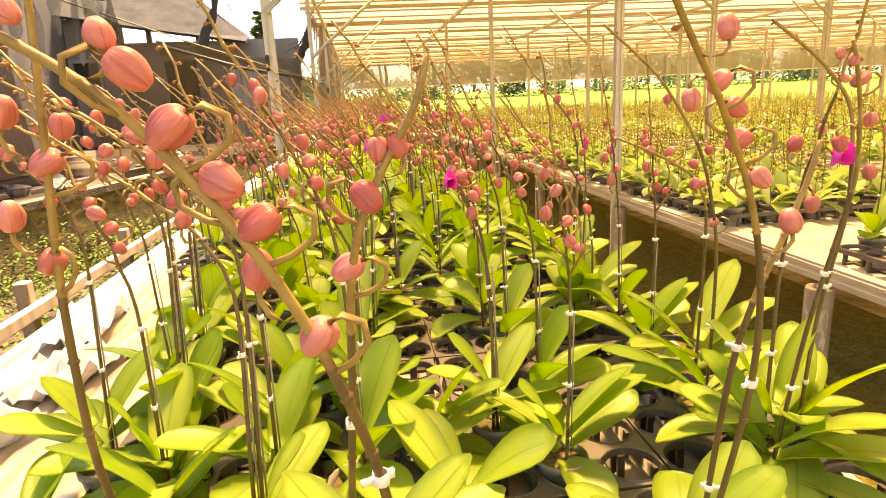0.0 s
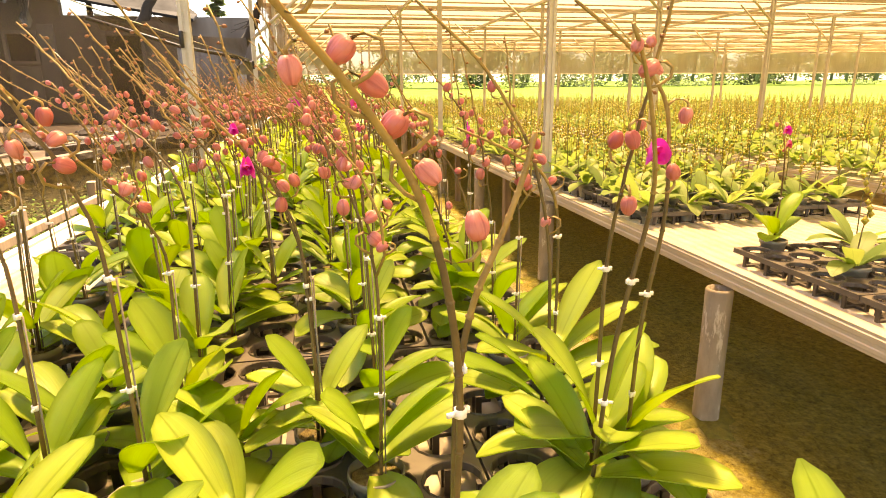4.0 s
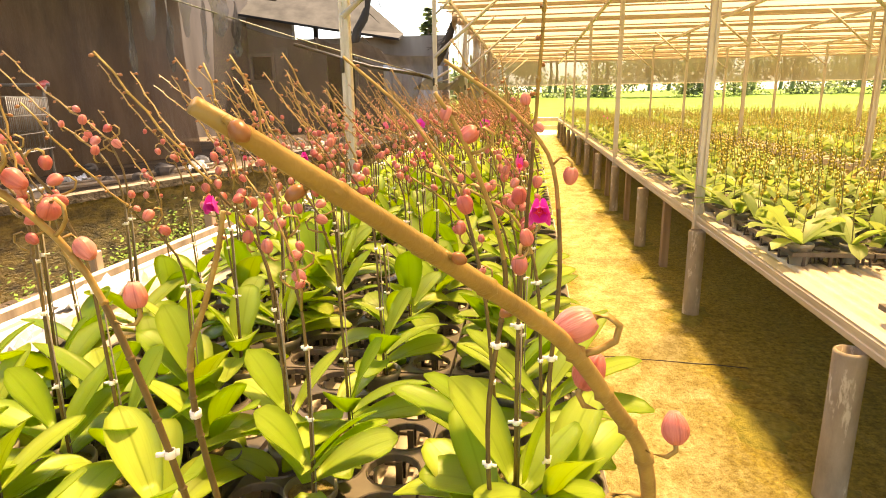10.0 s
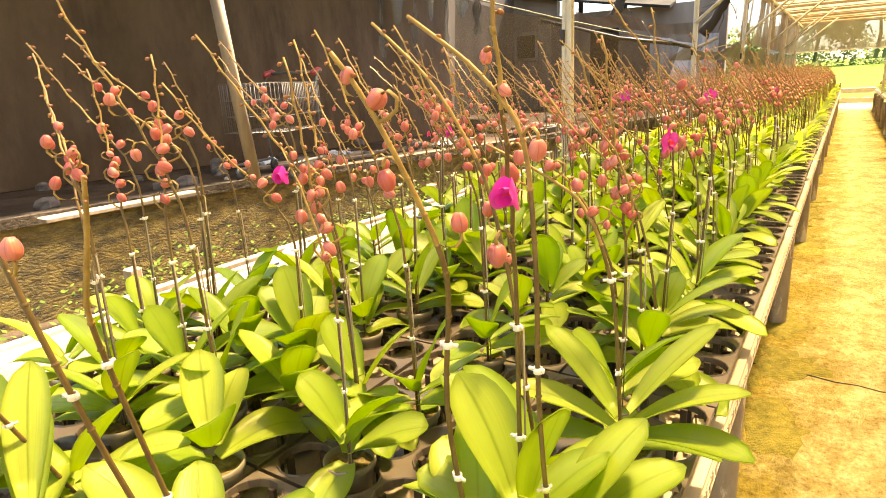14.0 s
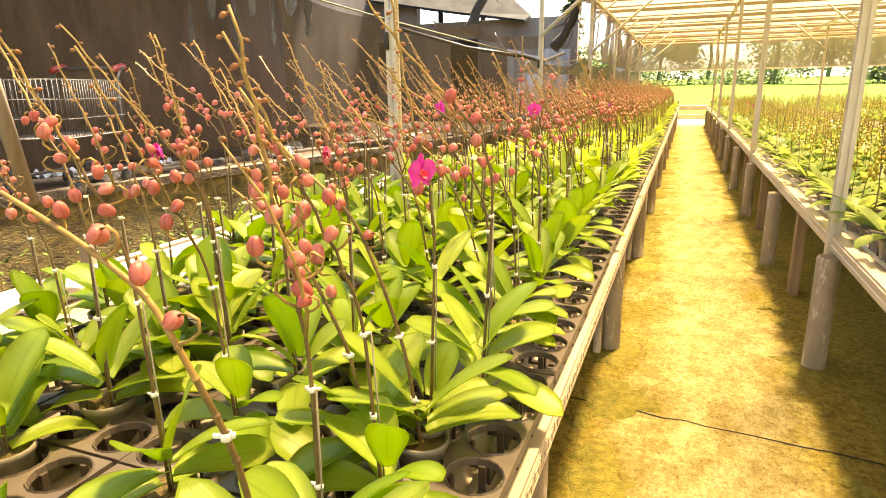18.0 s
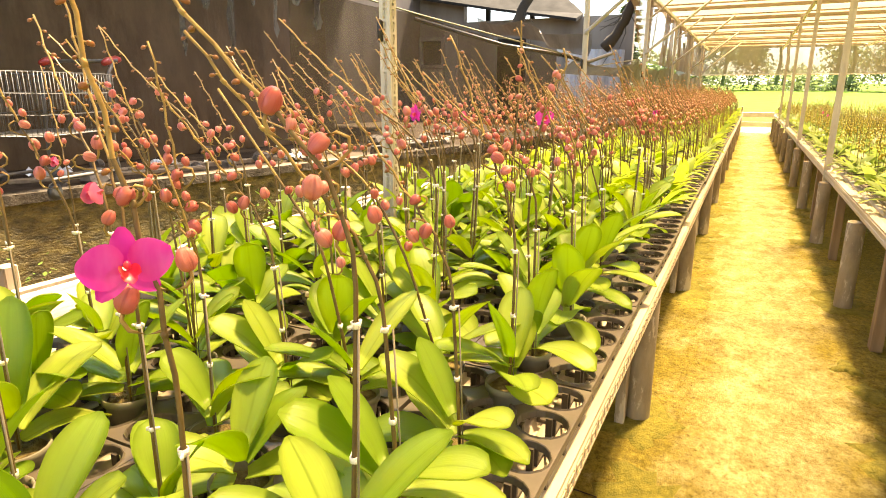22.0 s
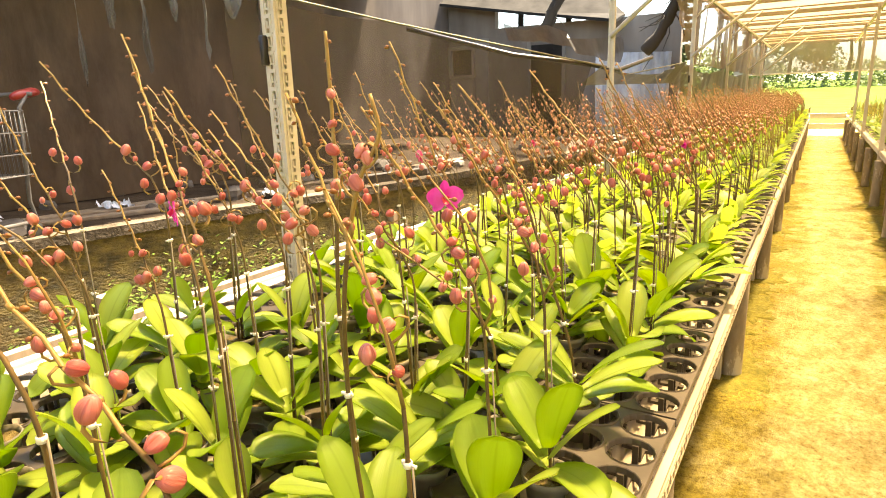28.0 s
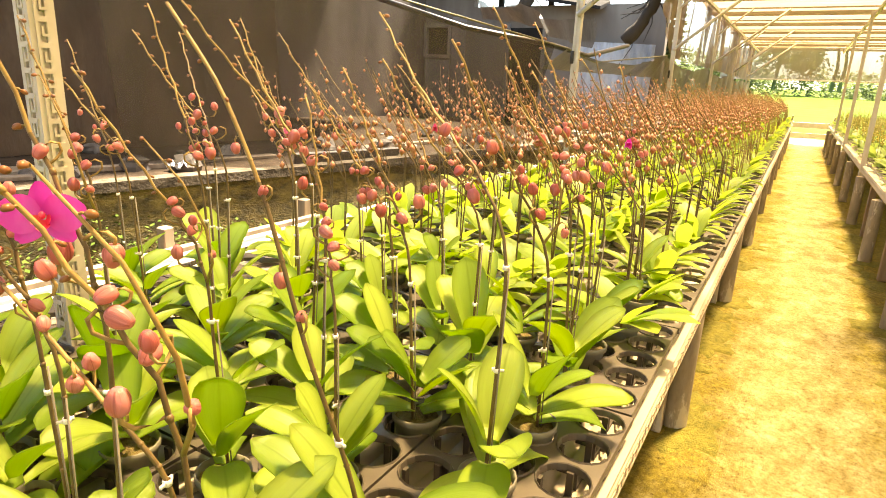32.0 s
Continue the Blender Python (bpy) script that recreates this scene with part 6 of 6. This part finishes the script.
row(-1.18, 1.62, 2.04, 2.44, 2.90, 3.16, 3.40, 3.66, 3.98, 4.28, 4.60, 4.90, bare=0.35)
row(-1.60, 2.95, 3.30, 3.62, 3.95, 4.55, 4.90)
COLS = [-0.18, -0.50, -0.62, -0.92, -1.06, -1.34]


def far_parts(seed, stems, yellow=False, leaves=8):
    """Simple leaf, stem and bud shapes of a distant orchid."""
    r = random.Random(seed)
    lv, st, bd_ = Shape(), Shape(), Shape()
    a0 = r.uniform(0, 6.28)
    for k in range(leaves):
        up = k / leaves
        leaf_shape(lv, r.uniform(0.15, 0.23), r.uniform(0.068, 0.09), 0.25 + 0.75 * up + r.uniform(-0.1, 0.2), r.uniform(0.5, 1.0) * (1.15 - 0.75 * up), a0 + (k % 2) * math.pi + r.uniform(-0.6, 0.6), 0, 6, 2, 0)
    for k in range(stems):
        h, ln = (r.uniform(0.34, 0.50), r.uniform(0.02, 0.12)) if yellow else (r.uniform(0.64, 0.80), r.uniform(0.28, 0.5))
        p = stem_path(h, ln, r.uniform(-0.14, 0.12), r, 8)
        st.tube(p, np.linspace(0.0030, 0.0016, 8), 4, caps=False)
        for q in range(8):
            u = 0.56 + 0.43 * q / 7
            x = u * 7
            i = min(int(x), 6)
            c = p[i] + (p[i + 1] - p[i]) * (x - i) + np.array((r.uniform(-0.022, 0.022), r.uniform(-0.022, 0.022), -0.01))
            z = (0.0118 * (1 - 0.8 * q / 7) + 0.003) * (0.95 if yellow else 1.0)
            bd_.add([c + (z, 0, 0), c - (z, 0, 0), c + (0, z, 0), c - (0, z, 0), c + (0, 0, z * 1.3), c - (0, 0, z * 1.3)], [(0, 2, 4), (2, 1, 4), (1, 3, 4), (3, 0, 4), (2, 0, 5), (1, 2, 5), (3, 1, 5), (0, 3, 5)])
    return lv, st, bd_


def far_orchid(seed, stems, yellow):
    r = random.Random(seed)
    o = thing("potted_orchid", "young potted orchid with pale leaves and yellow-green buds" if yellow else "potted orchid with arching stems of pink buds", "orchid", pose(0, 0, 0), "yellow orchids across the aisle" if yellow else "pink orchids on the bench")
    part("pot", POT, None, o)
    lv = far_parts(seed, stems, yellow)[0]
    per = len(lv.f) // 8
    v = np.concatenate(lv.v)
    for k in range(8):
        s = Shape()
        n = len(lv.v[k])
        s.add(lv.v[k], [tuple(i - k * n for i in f) for f in lv.f[k * per:(k + 1) * per]])
        me = leaf_mesh(s, 6, 2)
        if yellow:
            me.materials[0] = M_LEAF_YOUNG_ONE
        part("leaf", me, None, o, at=pose(0, 0, 0.025))
    for k in range(stems):
        st, bd_ = far_parts(seed * 7 + k, 1, yellow)[1:]
        q = part("flower_stem", st, M_STEM_GREEN if yellow else M_STEM, o)
        tagged(part("bud_spray", bd_, M_BUD_YELLOW if yellow else M_BUD_FAR, q), kind="stuff")
    return o


FAR_PINK = [far_orchid(60 + k, 2, False) for k in range(5)]
FAR_YELLOW = [far_orchid(80 + k, 1 + k % 2, True) for k in range(5)]


def crowd(name, seeds, stems, yellow, spots, label):
    """Many distant plants joined into three meshes of stuff."""
    kinds = [far_parts(s, stems, yellow) for s in seeds]
    kinds = [[(np.concatenate(q.v), q.f) for q in k] for k in kinds]
    r = random.Random(5)
    mats = (M_LEAF_YOUNG if yellow else M_LEAF_FAR, M_STEM_GREEN if yellow else M_STEM_TIP, M_BUD_YELLOW if yellow else M_BUD_FAR)
    V, F, I = [], [], []
    n = 0
    for x, y in spots:
        k = r.choice(kinds)
        a, sc = r.uniform(-0.5, 0.5) if not yellow else r.uniform(0, 6.28), r.uniform(0.85, 1.12)
        rot = np.array(((math.cos(a), math.sin(a), 0), (-math.sin(a), math.cos(a), 0), (0, 0, 1))) * sc
        for mi, (v, f) in enumerate(k):
            V.append(v @ rot + np.array((x, y, ZT)))
            F.extend([tuple(i + n for i in q) for q in f])
            I.extend([mi] * len(f))
            n += len(v)
    me = bpy.data.meshes.new(name)
    me.from_pydata(np.concatenate(V).tolist(), [], F)
    for m in mats:
        me.materials.append(m)
    me.polygons.foreach_set("material_index", I)
    me.polygons.foreach_set("use_smooth", [True] * len(F))
    return tagged(new(name, me), label, "orchids", kind="stuff")


spots = []
y = cut + 0.05
count = 0
while y < FAR_Y - 0.2:
    for c, x in enumerate(COLS + [-1.56]):
        px, py = x + rng.uniform(-0.03, 0.03), y + (0.1 if c % 2 else 0) + rng.uniform(-0.03, 0.03)
        if y < 8.0:
            plant(FAR_PINK[rng.randrange(5)], px, py, rng.uniform(-25, 25), rng.uniform(0.9, 1.08))
        else:
            spots.append((px, py))
    y += 0.27 if y < 8.0 else 0.23
crowd("orchid_rows_far", range(90, 96), 2, False, spots, "dense far rows of potted orchids with pink buds")

spots = []
y = 3.12
while y < FAR_Y - 0.2:
    for k in range(12):
        px, py = AISLE_X + 0.16 + k * PITCH_X + rng.uniform(-0.02, 0.02), y + rng.uniform(-0.03, 0.03)
        if (k % 2 == 0) and y < 5.4:
            plant(FAR_YELLOW[rng.randrange(5)], px, py, rng.uniform(0, 360), rng.uniform(0.85, 1.1))
        elif y >= 5.4 and rng.random() < 0.62:
            spots.append((px, py))
    y += 0.2
for x, yy in ((1.25, 1.9), (1.5, 2.15), (1.75, 1.95), (2.05, 2.2), (2.3, 1.9), (1.62, 1.5), (1.35, 1.3), (1.95, 1.65), (2.2, 1.35)):
    plant(FAR_YELLOW[rng.randrange(5)], x, yy, rng.uniform(0, 360))
for a, b_ in RIGHT:
    y = 1.2
    while y < FAR_Y - 0.2:
        x = a + 0.12
        while x < b_ - 0.08:
            if rng.random() < 0.8:
                spots.append((x + rng.uniform(-0.03, 0.03), y + rng.uniform(-0.04, 0.04)))
            x += 0.17 if a < 6 else 0.25
        y += 0.21 if a < 6 else 0.30
crowd("orchid_rows_across", range(70, 76), 1, True, spots, "dense rows of young orchids with yellow-green buds across the shade house")
